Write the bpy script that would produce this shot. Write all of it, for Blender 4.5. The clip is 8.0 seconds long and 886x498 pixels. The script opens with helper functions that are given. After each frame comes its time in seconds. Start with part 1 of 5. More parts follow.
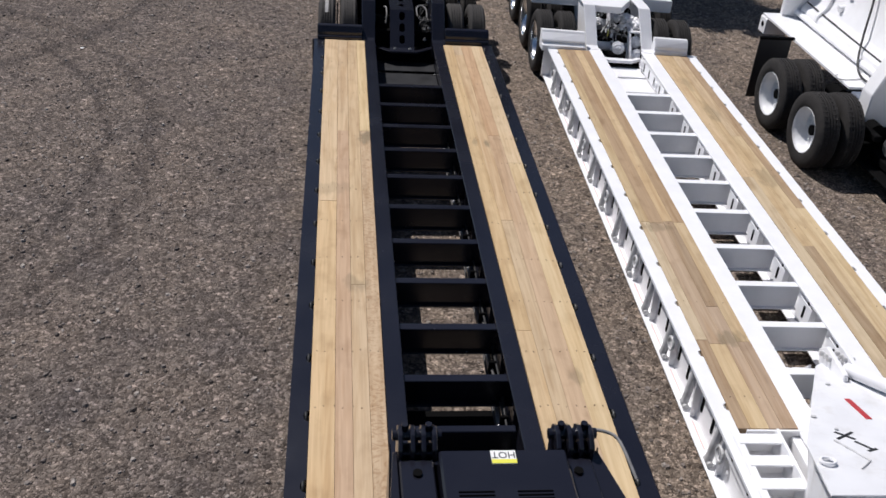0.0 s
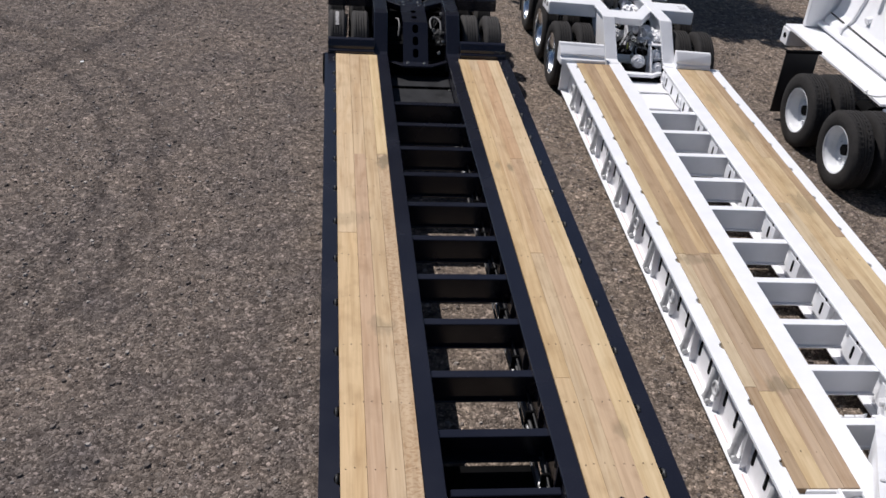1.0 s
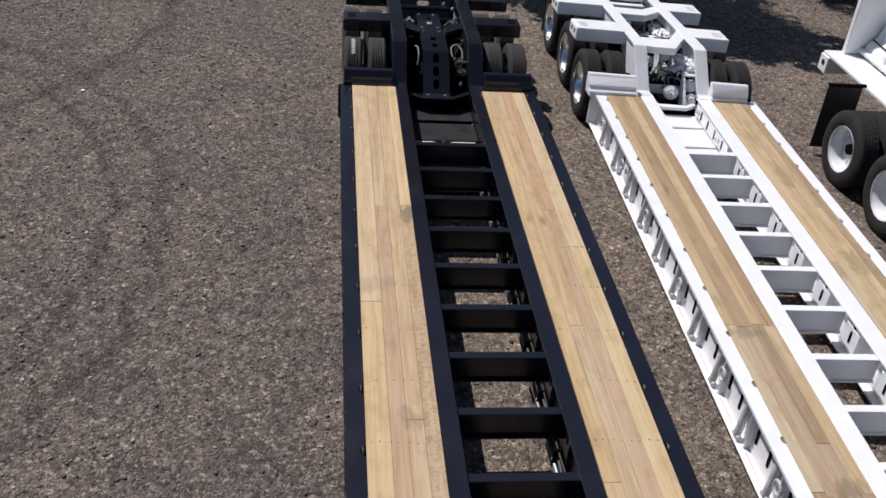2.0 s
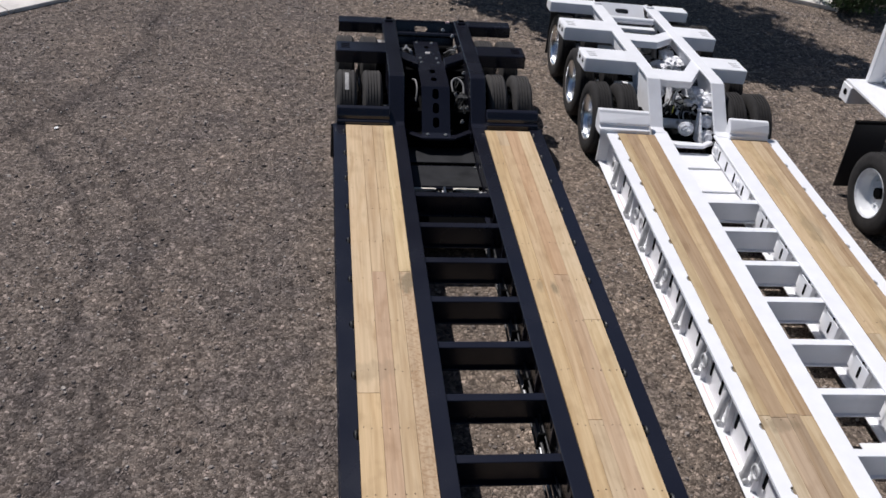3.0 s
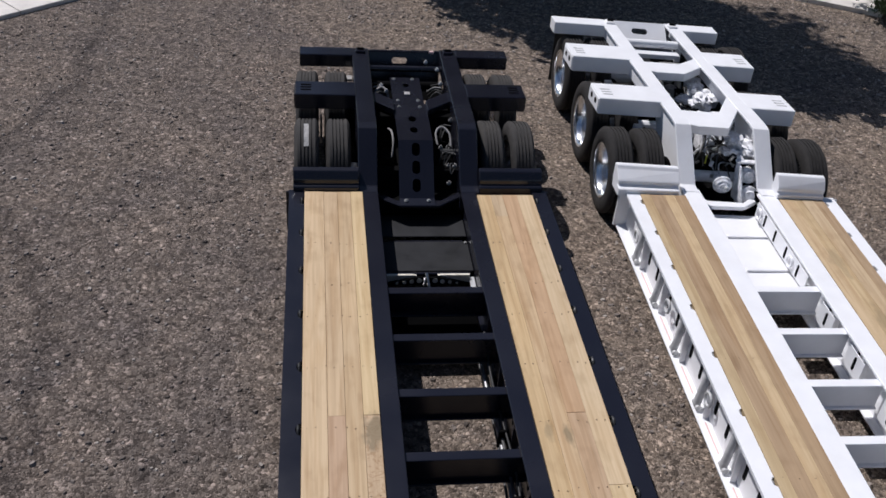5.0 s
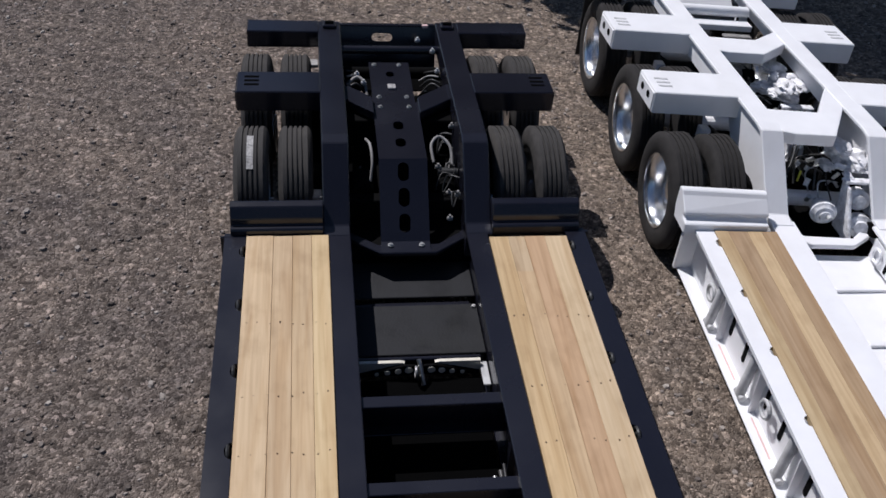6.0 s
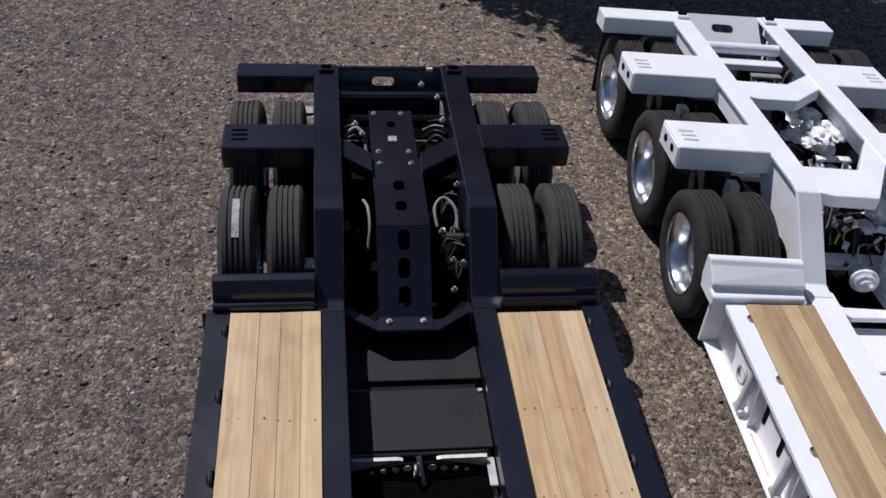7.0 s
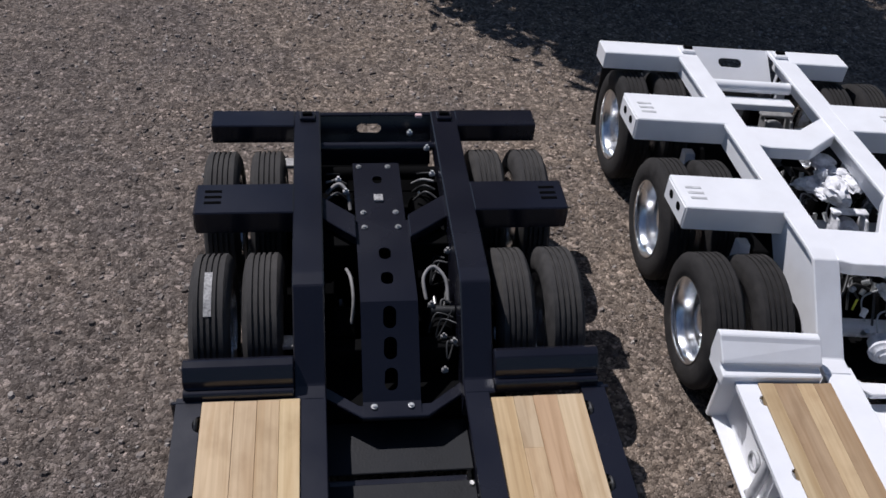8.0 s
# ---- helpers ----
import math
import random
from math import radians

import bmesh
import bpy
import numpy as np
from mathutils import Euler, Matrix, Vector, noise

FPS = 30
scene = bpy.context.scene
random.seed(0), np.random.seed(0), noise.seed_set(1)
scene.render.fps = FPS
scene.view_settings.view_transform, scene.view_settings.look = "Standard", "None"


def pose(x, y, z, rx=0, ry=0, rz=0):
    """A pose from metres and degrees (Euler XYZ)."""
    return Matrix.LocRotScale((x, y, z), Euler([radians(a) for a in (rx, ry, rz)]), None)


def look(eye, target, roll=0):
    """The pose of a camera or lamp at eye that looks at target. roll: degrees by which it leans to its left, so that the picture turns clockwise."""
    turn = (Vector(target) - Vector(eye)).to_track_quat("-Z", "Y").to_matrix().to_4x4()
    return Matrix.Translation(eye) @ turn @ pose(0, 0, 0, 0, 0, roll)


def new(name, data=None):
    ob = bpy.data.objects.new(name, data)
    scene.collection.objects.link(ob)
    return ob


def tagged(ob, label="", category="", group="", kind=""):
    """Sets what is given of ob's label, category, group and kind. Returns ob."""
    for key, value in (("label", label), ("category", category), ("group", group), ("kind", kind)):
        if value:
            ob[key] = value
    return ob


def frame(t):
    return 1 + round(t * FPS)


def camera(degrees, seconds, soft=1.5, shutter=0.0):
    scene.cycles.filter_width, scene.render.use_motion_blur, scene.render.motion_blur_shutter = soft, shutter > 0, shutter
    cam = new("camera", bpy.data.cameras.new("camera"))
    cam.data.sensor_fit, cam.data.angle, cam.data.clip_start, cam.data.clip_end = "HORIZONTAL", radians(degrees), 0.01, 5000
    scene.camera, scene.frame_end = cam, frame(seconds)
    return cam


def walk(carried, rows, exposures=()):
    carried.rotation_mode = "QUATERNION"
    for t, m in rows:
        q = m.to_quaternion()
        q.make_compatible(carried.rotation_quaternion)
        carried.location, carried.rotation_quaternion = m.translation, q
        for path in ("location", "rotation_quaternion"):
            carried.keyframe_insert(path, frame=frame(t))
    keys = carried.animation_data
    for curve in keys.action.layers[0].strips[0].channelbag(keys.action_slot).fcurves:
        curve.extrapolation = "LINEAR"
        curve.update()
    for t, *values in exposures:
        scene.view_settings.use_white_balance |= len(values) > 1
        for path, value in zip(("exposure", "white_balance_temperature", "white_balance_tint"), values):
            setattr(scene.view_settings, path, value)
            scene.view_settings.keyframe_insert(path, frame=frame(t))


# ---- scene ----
# ---- camera ----
cam = camera(50.0, 8.0, soft=1.6)
# seconds, x, y, z, yaw, pitch, roll
ROWS = [
    (0.0, -0.979, -13.344, 5.436, -7.787, -31.947, 4.926),
    (0.5, -1.121, -13.027, 5.472, -8.153, -32.248, 5.145),
    (1.0, -1.261, -12.694, 5.479, -8.409, -32.238, 5.164),
    (1.5, -1.414, -12.191, 5.573, -8.455, -32.541, 5.391),
    (2.0, -1.469, -11.643, 5.716, -8.530, -33.103, 5.563),
    (2.2, -1.472, -11.397, 5.754, -8.648, -33.282, 5.618),
    (3.5, -1.484, -9.938, 6.028, -9.420, -34.363, 5.795),
    (4.0, -1.305, -9.488, 5.967, -9.036, -34.168, 5.240),
    (4.2, -1.240, -9.409, 5.903, -8.861, -33.766, 5.018),
    (5.3, -0.965, -7.180, 5.440, -9.750, -36.350, 5.500),
    (5.5, -0.920, -6.577, 5.195, -10.300, -36.900, 6.000),
    (6.0, -0.667, -5.306, 4.828, -9.963, -39.136, 5.230),
    (6.5, -0.582, -4.874, 4.787, -9.361, -39.004, 4.985),
    (7.0, -0.527, -4.506, 4.846, -9.114, -39.391, 4.924),
    (7.5, -0.473, -4.162, 4.915, -9.611, -39.917, 5.098),
    (8.0, -0.416, -3.745, 5.026, -9.596, -40.774, 5.062),
]
walk(cam, [(t, pose(x, y, z, 90 + pitch, 0, yaw) @ pose(0, 0, 0, 0, 0, roll)) for t, x, y, z, yaw, pitch, roll in ROWS],
     exposures=[(0.0, 0.0, 6340, 13.5), (2.0, -0.01, 6320, 13.5), (4.0, -0.11, 6230, 14.0), (5.5, -0.15, 6150, 14.5), (8.0, -0.16, 6070, 15.0)])

# ---- light ----
TO_SUN = Vector((-0.48, 0.51, 1.0)).normalized()
world = bpy.data.worlds.new("sky")
scene.world = world
world.use_nodes = True
sky = world.node_tree.nodes.new("ShaderNodeTexSky")
sky.sky_type, sky.sun_disc = "NISHITA", False
sky.dust_density, sky.ozone_density = 0.3, 2.5
sky.sun_elevation = math.asin(TO_SUN.z)
sky.sun_rotation = math.atan2(TO_SUN.x, TO_SUN.y)
background = world.node_tree.nodes["Background"]
world.node_tree.links.new(sky.outputs[0], background.inputs[0])
background.inputs[1].default_value = 0.052
sun = new("sun", bpy.data.lights.new("sun", "SUN"))
sun.data.energy, sun.data.angle, sun.data.color = 4.45, radians(0.5), (1.0, 0.965, 0.92)
sun.matrix_basis = look((0, 0, 12), Vector((0, 0, 12)) - TO_SUN)


# ---- materials ----
def material(name, colour, rough=0.5, metal=0.0, vary=0.0, scale=6.0, bump=0.0, bump_scale=60.0, coat=0.0, dirt=None, dirt_scale=3.0, dirt_amount=0.5, per_object=0.0, spec=0.5):
    m = bpy.data.materials.new(name)
    m.use_nodes = True
    n, l = m.node_tree.nodes, m.node_tree.links
    b = n["Principled BSDF"]
    b.inputs["Roughness"].default_value, b.inputs["Metallic"].default_value = rough, metal
    b.inputs["Coat Weight"].default_value = coat
    b.inputs["Coat Roughness"].default_value = 0.08
    b.inputs["Specular IOR Level"].default_value = spec
    at = n.new("ShaderNodeTexCoord").outputs["Object"]
    base = n.new("ShaderNodeRGB").outputs[0]
    base.default_value = (*colour, 1)
    out = base
    if vary:
        tex = n.new("ShaderNodeTexNoise")
        tex.inputs["Scale"].default_value, tex.inputs["Detail"].default_value = scale, 6
        l.new(at, tex.inputs["Vector"])
        hsv = n.new("ShaderNodeHueSaturation")
        ramp = n.new("ShaderNodeMapRange")
        ramp.inputs["From Min"].default_value, ramp.inputs["From Max"].default_value = 0.3, 0.7
        ramp.inputs["To Min"].default_value, ramp.inputs["To Max"].default_value = 1 - vary, 1 + vary
        l.new(tex.outputs["Fac"], ramp.inputs["Value"])
        l.new(ramp.outputs[0], hsv.inputs["Value"])
        l.new(out, hsv.inputs["Color"])
        out = hsv.outputs[0]
        rr = n.new("ShaderNodeMapRange")
        rr.inputs["From Min"].default_value, rr.inputs["From Max"].default_value = 0.3, 0.7
        rr.inputs["To Min"].default_value, rr.inputs["To Max"].default_value = rough * 0.8, min(1, rough * 1.25)
        l.new(tex.outputs["Fac"], rr.inputs["Value"])
        l.new(rr.outputs[0], b.inputs["Roughness"])
    if per_object:
        info = n.new("ShaderNodeObjectInfo")
        hsv = n.new("ShaderNodeHueSaturation")
        ramp = n.new("ShaderNodeMapRange")
        ramp.inputs["To Min"].default_value, ramp.inputs["To Max"].default_value = 1 - per_object, 1 + per_object
        l.new(info.outputs["Random"], ramp.inputs["Value"])
        l.new(ramp.outputs[0], hsv.inputs["Value"])
        l.new(out, hsv.inputs["Color"])
        out = hsv.outputs[0]
    if dirt:
        tex = n.new("ShaderNodeTexNoise")
        tex.inputs["Scale"].default_value, tex.inputs["Detail"].default_value, tex.inputs["Roughness"].default_value = dirt_scale, 8, 0.65
        l.new(at, tex.inputs["Vector"])
        ramp = n.new("ShaderNodeMapRange")
        ramp.inputs["From Min"].default_value, ramp.inputs["From Max"].default_value = 0.5, 0.75
        ramp.inputs["To Max"].default_value = dirt_amount
        l.new(tex.outputs["Fac"], ramp.inputs["Value"])
        mix = n.new("ShaderNodeMix")
        mix.data_type = "RGBA"
        l.new(ramp.outputs[0], mix.inputs["Factor"])
        l.new(out, mix.inputs["A"])
        mix.inputs["B"].default_value = (*dirt, 1)
        out = mix.outputs["Result"]
    l.new(out, b.inputs["Base Color"])
    if bump:
        tex = n.new("ShaderNodeTexNoise")
        tex.inputs["Scale"].default_value, tex.inputs["Detail"].default_value = bump_scale, 4
        l.new(at, tex.inputs["Vector"])
        bm_ = n.new("ShaderNodeBump")
        bm_.inputs["Strength"].default_value, bm_.inputs["Distance"].default_value = bump, 0.01
        l.new(tex.outputs["Fac"], bm_.inputs["Height"])
        l.new(bm_.outputs[0], b.inputs["Normal"])
    return m


def gravel_material():
    m = bpy.data.materials.new("gravel")
    m.use_nodes = True
    n, l = m.node_tree.nodes, m.node_tree.links
    b = n["Principled BSDF"]
    b.inputs["Roughness"].default_value = 0.95
    b.inputs["Specular IOR Level"].default_value = 0.2
    at = n.new("ShaderNodeTexCoord").outputs["Object"]
    warp = n.new("ShaderNodeTexNoise")
    warp.inputs["Scale"].default_value = 9
    l.new(at, warp.inputs["Vector"])
    add = n.new("ShaderNodeVectorMath")
    add.operation = "MULTIPLY_ADD"
    add.inputs[1].default_value = (0.05, 0.05, 0.05)
    l.new(warp.outputs["Color"], add.inputs[0])
    l.new(at, add.inputs[2])
    stones = n.new("ShaderNodeTexVoronoi")
    stones.inputs["Scale"].default_value = 34
    grit = n.new("ShaderNodeTexVoronoi")
    grit.inputs["Scale"].default_value = 76
    for v in (stones, grit):
        l.new(add.outputs[0], v.inputs["Vector"])

    def ramp_of(value, stops):
        r = n.new("ShaderNodeValToRGB")
        r.color_ramp.interpolation = "LINEAR"
        e = r.color_ramp.elements
        e[0].position, e[0].color = stops[0][0], (*stops[0][1], 1)
        e[1].position, e[1].color = stops[-1][0], (*stops[-1][1], 1)
        for p, c in stops[1:-1]:
            q = e.new(p)
            q.color = (*c, 1)
        l.new(value, r.inputs["Fac"])
        return r.outputs["Color"]

    tones = [(0.0, (0.0558, 0.0456, 0.0400)), (0.3, (0.1070, 0.0884, 0.0772)), (0.6, (0.1469, 0.1228, 0.1079)), (0.86, (0.2046, 0.1758, 0.1553)), (1.0, (0.35, 0.2902, 0.2604))]
    sep1, sep2 = n.new("ShaderNodeSeparateColor"), n.new("ShaderNodeSeparateColor")
    l.new(stones.outputs["Color"], sep1.inputs[0])
    l.new(grit.outputs["Color"], sep2.inputs[0])
    c1, c2 = ramp_of(sep1.outputs[0], tones), ramp_of(sep2.outputs[0], tones)
    pick = n.new("ShaderNodeMath")
    pick.operation = "GREATER_THAN"
    pick.inputs[1].default_value = 0.5
    l.new(sep1.outputs[1], pick.inputs[0])
    mix = n.new("ShaderNodeMix")
    mix.data_type = "RGBA"
    l.new(pick.outputs[0], mix.inputs["Factor"])
    l.new(c1, mix.inputs["A"])
    l.new(c2, mix.inputs["B"])
    # broad tyre-worn patches, warm and cool
    broad = n.new("ShaderNodeTexNoise")
    broad.inputs["Scale"].default_value, broad.inputs["Detail"].default_value, broad.inputs["Roughness"].default_value = 0.9, 7, 0.62
    l.new(at, broad.inputs["Vector"])
    tint = n.new("ShaderNodeMix")
    tint.data_type, tint.blend_type = "RGBA", "MULTIPLY"
    tint.inputs["Factor"].default_value = 1.0
    l.new(mix.outputs["Result"], tint.inputs["A"])
    l.new(ramp_of(broad.outputs["Fac"], [(0.3, (0.78, 0.78, 0.81)), (0.5, (1.0, 0.98, 0.95)), (0.7, (1.20, 1.15, 1.08))]), tint.inputs["B"])
    clump = n.new("ShaderNodeTexNoise")
    clump.inputs["Scale"].default_value, clump.inputs["Detail"].default_value, clump.inputs["Roughness"].default_value = 8.0, 5, 0.7
    l.new(at, clump.inputs["Vector"])
    tint2 = n.new("ShaderNodeMix")
    tint2.data_type, tint2.blend_type = "RGBA", "MULTIPLY"
    tint2.inputs["Factor"].default_value = 1.0
    l.new(tint.outputs["Result"], tint2.inputs["A"])
    l.new(ramp_of(clump.outputs["Fac"], [(0.32, (0.70, 0.69, 0.70)), (0.5, (1.0, 1.0, 1.0)), (0.68, (1.30, 1.28, 1.25))]), tint2.inputs["B"])
    # knots of coarser stone, a hand's breadth across
    knots = n.new("ShaderNodeTexVoronoi")
    knots.inputs["Scale"].default_value = 15
    l.new(add.outputs[0], knots.inputs["Vector"])
    sep3 = n.new("ShaderNodeSeparateColor")
    l.new(knots.outputs["Color"], sep3.inputs[0])
    tint3 = n.new("ShaderNodeMix")
    tint3.data_type, tint3.blend_type = "RGBA", "MULTIPLY"
    tint3.inputs["Factor"].default_value = 1.0
    l.new(tint2.outputs["Result"], tint3.inputs["A"])
    l.new(ramp_of(sep3.outputs[0], [(0.0, (0.77, 0.77, 0.77)), (0.5, (1.0, 1.0, 1.0)), (1.0, (1.25, 1.24, 1.23))]), tint3.inputs["B"])
    # worn tracks where lorries have turned: rings about a centre, broken up by noise
    out = tint3.outputs["Result"]
    wander = n.new("ShaderNodeTexNoise")
    wander.inputs["Scale"].default_value, wander.inputs["Detail"].default_value = 1.6, 5
    l.new(at, wander.inputs["Vector"])
    for cx, cy, radius, width in ((-9.5, -3.0, 6.3, 0.16), (-9.5, -3.0, 5.7, 0.12), (-12.0, 5.0, 8.0, 0.18)):
        near = n.new("ShaderNodeVectorMath")
        near.operation = "DISTANCE"
        near.inputs[1].default_value = (cx, cy, 0)
        l.new(at, near.inputs[0])
        wob = n.new("ShaderNodeMath")
        wob.operation = "MULTIPLY_ADD"
        wob.inputs[1].default_value = 0.7
        l.new(wander.outputs["Fac"], wob.inputs[0])
        l.new(near.outputs["Value"], wob.inputs[2])
        off = n.new("ShaderNodeMath")
        off.operation = "SUBTRACT"
        off.inputs[1].default_value = radius + 0.35
        l.new(wob.outputs[0], off.inputs[0])
        dist = n.new("ShaderNodeMath")
        dist.operation = "ABSOLUTE"
        l.new(off.outputs[0], dist.inputs[0])
        mask = n.new("ShaderNodeMapRange")
        mask.inputs["From Min"].default_value, mask.inputs["From Max"].default_value = 0.0, width
        mask.inputs["To Min"].default_value, mask.inputs["To Max"].default_value = 0.85, 0.0
        l.new(dist.outputs[0], mask.inputs["Value"])
        wear = n.new("ShaderNodeMix")
        wear.data_type, wear.blend_type = "RGBA", "MULTIPLY"
        l.new(mask.outputs[0], wear.inputs["Factor"])
        l.new(out, wear.inputs["A"])
        wear.inputs["B"].default_value = (0.55, 0.55, 0.57, 1)
        out = wear.outputs["Result"]
    # paler, looser stone on the parking strip, beside the driven and compacted yard
    part_x = n.new("ShaderNodeSeparateXYZ")
    l.new(at, part_x.inputs[0])
    edge = n.new("ShaderNodeMath")
    edge.operation = "MULTIPLY_ADD"
    edge.inputs[1].default_value = 1.6
    l.new(wander.outputs["Fac"], edge.inputs[0])
    l.new(part_x.outputs["X"], edge.inputs[2])
    loose = n.new("ShaderNodeMapRange")
    loose.inputs["From Min"].default_value, loose.inputs["From Max"].default_value = -0.9, 0.7
    l.new(edge.outputs[0], loose.inputs["Value"])
    pale = n.new("ShaderNodeMix")
    pale.data_type, pale.blend_type = "RGBA", "MULTIPLY"
    l.new(loose.outputs[0], pale.inputs["Factor"])
    l.new(out, pale.inputs["A"])
    pale.inputs["B"].default_value = (1.27, 1.245, 1.17, 1)
    out = pale.outputs["Result"]
    l.new(out, b.inputs["Base Color"])
    h = n.new("ShaderNodeMath")
    h.operation = "ADD"
    l.new(stones.outputs["Distance"], h.inputs[0])
    l.new(grit.outputs["Distance"], h.inputs[1])
    bp = n.new("ShaderNodeBump")
    bp.invert = True
    bp.inputs["Strength"].default_value, bp.inputs["Distance"].default_value = 0.72, 0.018
    h2 = n.new("ShaderNodeMath")
    h2.operation = "MULTIPLY_ADD"
    h2.inputs[1].default_value = -1.6
    l.new(clump.outputs["Fac"], h2.inputs[0])
    l.new(h.outputs[0], h2.inputs[2])
    l.new(h2.outputs[0], bp.inputs["Height"])
    l.new(bp.outputs[0], b.inputs["Normal"])
    return m


def stone_material():
    """Grey-brown pebbles, each with its own tone."""
    m = bpy.data.materials.new("pebble")
    m.use_nodes = True
    n, l = m.node_tree.nodes, m.node_tree.links
    b = n["Principled BSDF"]
    b.inputs["Roughness"].default_value = 0.92
    b.inputs["Specular IOR Level"].default_value = 0.25
    geo = n.new("ShaderNodeNewGeometry")
    r = n.new("ShaderNodeValToRGB")
    e = r.color_ramp.elements
    e[0].position, e[0].color = 0.0, (0.085, 0.072, 0.063, 1)
    e[1].position, e[1].color = 1.0, (0.43, 0.385, 0.34, 1)
    for p, c in ((0.4, (0.165, 0.14, 0.124)), (0.75, (0.25, 0.217, 0.193)), (0.93, (0.36, 0.32, 0.285))):
        e.new(p).color = (*c, 1)
    l.new(geo.outputs["Random Per Island"], r.inputs["Fac"])
    l.new(r.outputs["Color"], b.inputs["Base Color"])
    return m


def wood_material(name, light, dark, per_object, stains=(), wavy=0.0):
    """Sawn boards: long grain, growth figure in broad bands, scuffs, and spilt-oil stains at set places."""
    m = bpy.data.materials.new(name)
    m.use_nodes = True
    n, l = m.node_tree.nodes, m.node_tree.links
    b = n["Principled BSDF"]
    b.inputs["Roughness"].default_value = 0.66
    b.inputs["Specular IOR Level"].default_value = 0.3
    at = n.new("ShaderNodeTexCoord").outputs["Object"]
    info = n.new("ShaderNodeObjectInfo")
    shift = n.new("ShaderNodeVectorMath")
    shift.operation = "SCALE"
    shift.inputs[0].default_value = (13.0, 7.0, 5.0)
    l.new(info.outputs["Random"], shift.inputs["Scale"])
    add = n.new("ShaderNodeVectorMath")
    l.new(at, add.inputs[0])
    l.new(shift.outputs[0], add.inputs[1])

    def noise_of(scale, stretch, detail, distortion=0.0):
        place = n.new("ShaderNodeMapping")
        place.inputs["Scale"].default_value = stretch
        l.new(add.outputs[0], place.inputs["Vector"])
        t = n.new("ShaderNodeTexNoise")
        t.inputs["Scale"].default_value, t.inputs["Detail"].default_value, t.inputs["Distortion"].default_value = scale, detail, distortion
        l.new(place.outputs[0], t.inputs["Vector"])
        return t.outputs["Fac"]

    def spread(value, a, z, lo, hi):
        r = n.new("ShaderNodeMapRange")
        r.inputs["From Min"].default_value, r.inputs["From Max"].default_value = a, z
        r.inputs["To Min"].default_value, r.inputs["To Max"].default_value = lo, hi
        l.new(value, r.inputs["Value"])
        return r.outputs[0]

    def tint(colour, amount, to, mode="MULTIPLY"):
        x = n.new("ShaderNodeMix")
        x.data_type, x.blend_type = "RGBA", mode
        l.new(amount, x.inputs["Factor"])
        l.new(colour, x.inputs["A"])
        x.inputs["B"].default_value = (*to, 1)
        return x.outputs["Result"]

    grain = noise_of(1.0, (34, 1.1, 34), 8, 0.6)
    figure = noise_of(1.0, (9, 0.55, 9), 4, 1.8)
    ramp = n.new("ShaderNodeValToRGB")
    e = ramp.color_ramp.elements
    e[0].position, e[0].color = 0.28, (*dark, 1)
    e[1].position, e[1].color = 0.62, (*light, 1)
    l.new(grain, ramp.inputs["Fac"])
    hsv = n.new("ShaderNodeHueSaturation")
    for key, lo, hi in (("Value", 1 - per_object, 1 + per_object * 0.6), ("Hue", 0.496, 0.504), ("Saturation", 0.88, 1.08)):
        r = n.new("ShaderNodeMapRange")
        w = n.new("ShaderNodeTexWhiteNoise")
        w.noise_dimensions = "1D"
        k = n.new("ShaderNodeMath")
        k.operation = "MULTIPLY_ADD"
        k.inputs[1].default_value, k.inputs[2].default_value = 91.7, len(key)
        l.new(info.outputs["Random"], k.inputs[0])
        l.new(k.outputs[0], w.inputs["W"])
        r.inputs["To Min"].default_value, r.inputs["To Max"].default_value = lo, hi
        l.new(w.outputs["Value"], r.inputs["Value"])
        l.new(r.outputs[0], hsv.inputs[key])
    l.new(ramp.outputs[0], hsv.inputs["Color"])
    out = tint(hsv.outputs[0], spread(figure, 0.47, 0.68, 0.0, 0.6), (0.78, 0.69, 0.58))
    out = tint(out, spread(noise_of(2.2, (1.0, 0.5, 1.0), 5), 0.5, 0.72, 0.0, 0.5), (1.12, 1.10, 1.06))
    if wavy:
        wave = noise_of(1.0, (9, 13, 9), 3, 3.2)
        out = tint(out, spread(wave, 0.50, 0.60, 0.0, wavy), (0.66, 0.54, 0.42))
    scuff = noise_of(5.0, (1.3, 0.8, 1.0), 8)
    out = tint(out, spread(scuff, 0.52, 0.8, 0.0, 0.55), (0.60, 0.54, 0.47))
    ragged = noise_of(9.0, (1.6, 0.7, 1.0), 6)
    for x, y, rx, ry, amount in stains:
        place = n.new("ShaderNodeMapping")
        place.vector_type = "TEXTURE"
        place.inputs["Location"].default_value, place.inputs["Scale"].default_value = (x, y, 0.6), (rx, ry, 1)
        l.new(at, place.inputs["Vector"])
        dist = n.new("ShaderNodeVectorMath")
        dist.operation = "LENGTH"
        l.new(place.outputs[0], dist.inputs[0])
        rough = n.new("ShaderNodeMath")
        rough.operation = "MULTIPLY_ADD"
        rough.inputs[1].default_value = -3.2
        l.new(ragged, rough.inputs[0])
        l.new(dist.outputs["Value"], rough.inputs[2])
        out = tint(out, spread(rough.outputs[0], -0.9, -0.2, amount, 0.0), (0.19, 0.15, 0.09), "MIX")
    l.new(out, b.inputs["Base Color"])
    bp = n.new("ShaderNodeBump")
    bp.inputs["Strength"].default_value, bp.inputs["Distance"].default_value = 0.25, 0.004
    l.new(grain, bp.inputs["Height"])
    l.new(bp.outputs[0], b.inputs["Normal"])
    return m


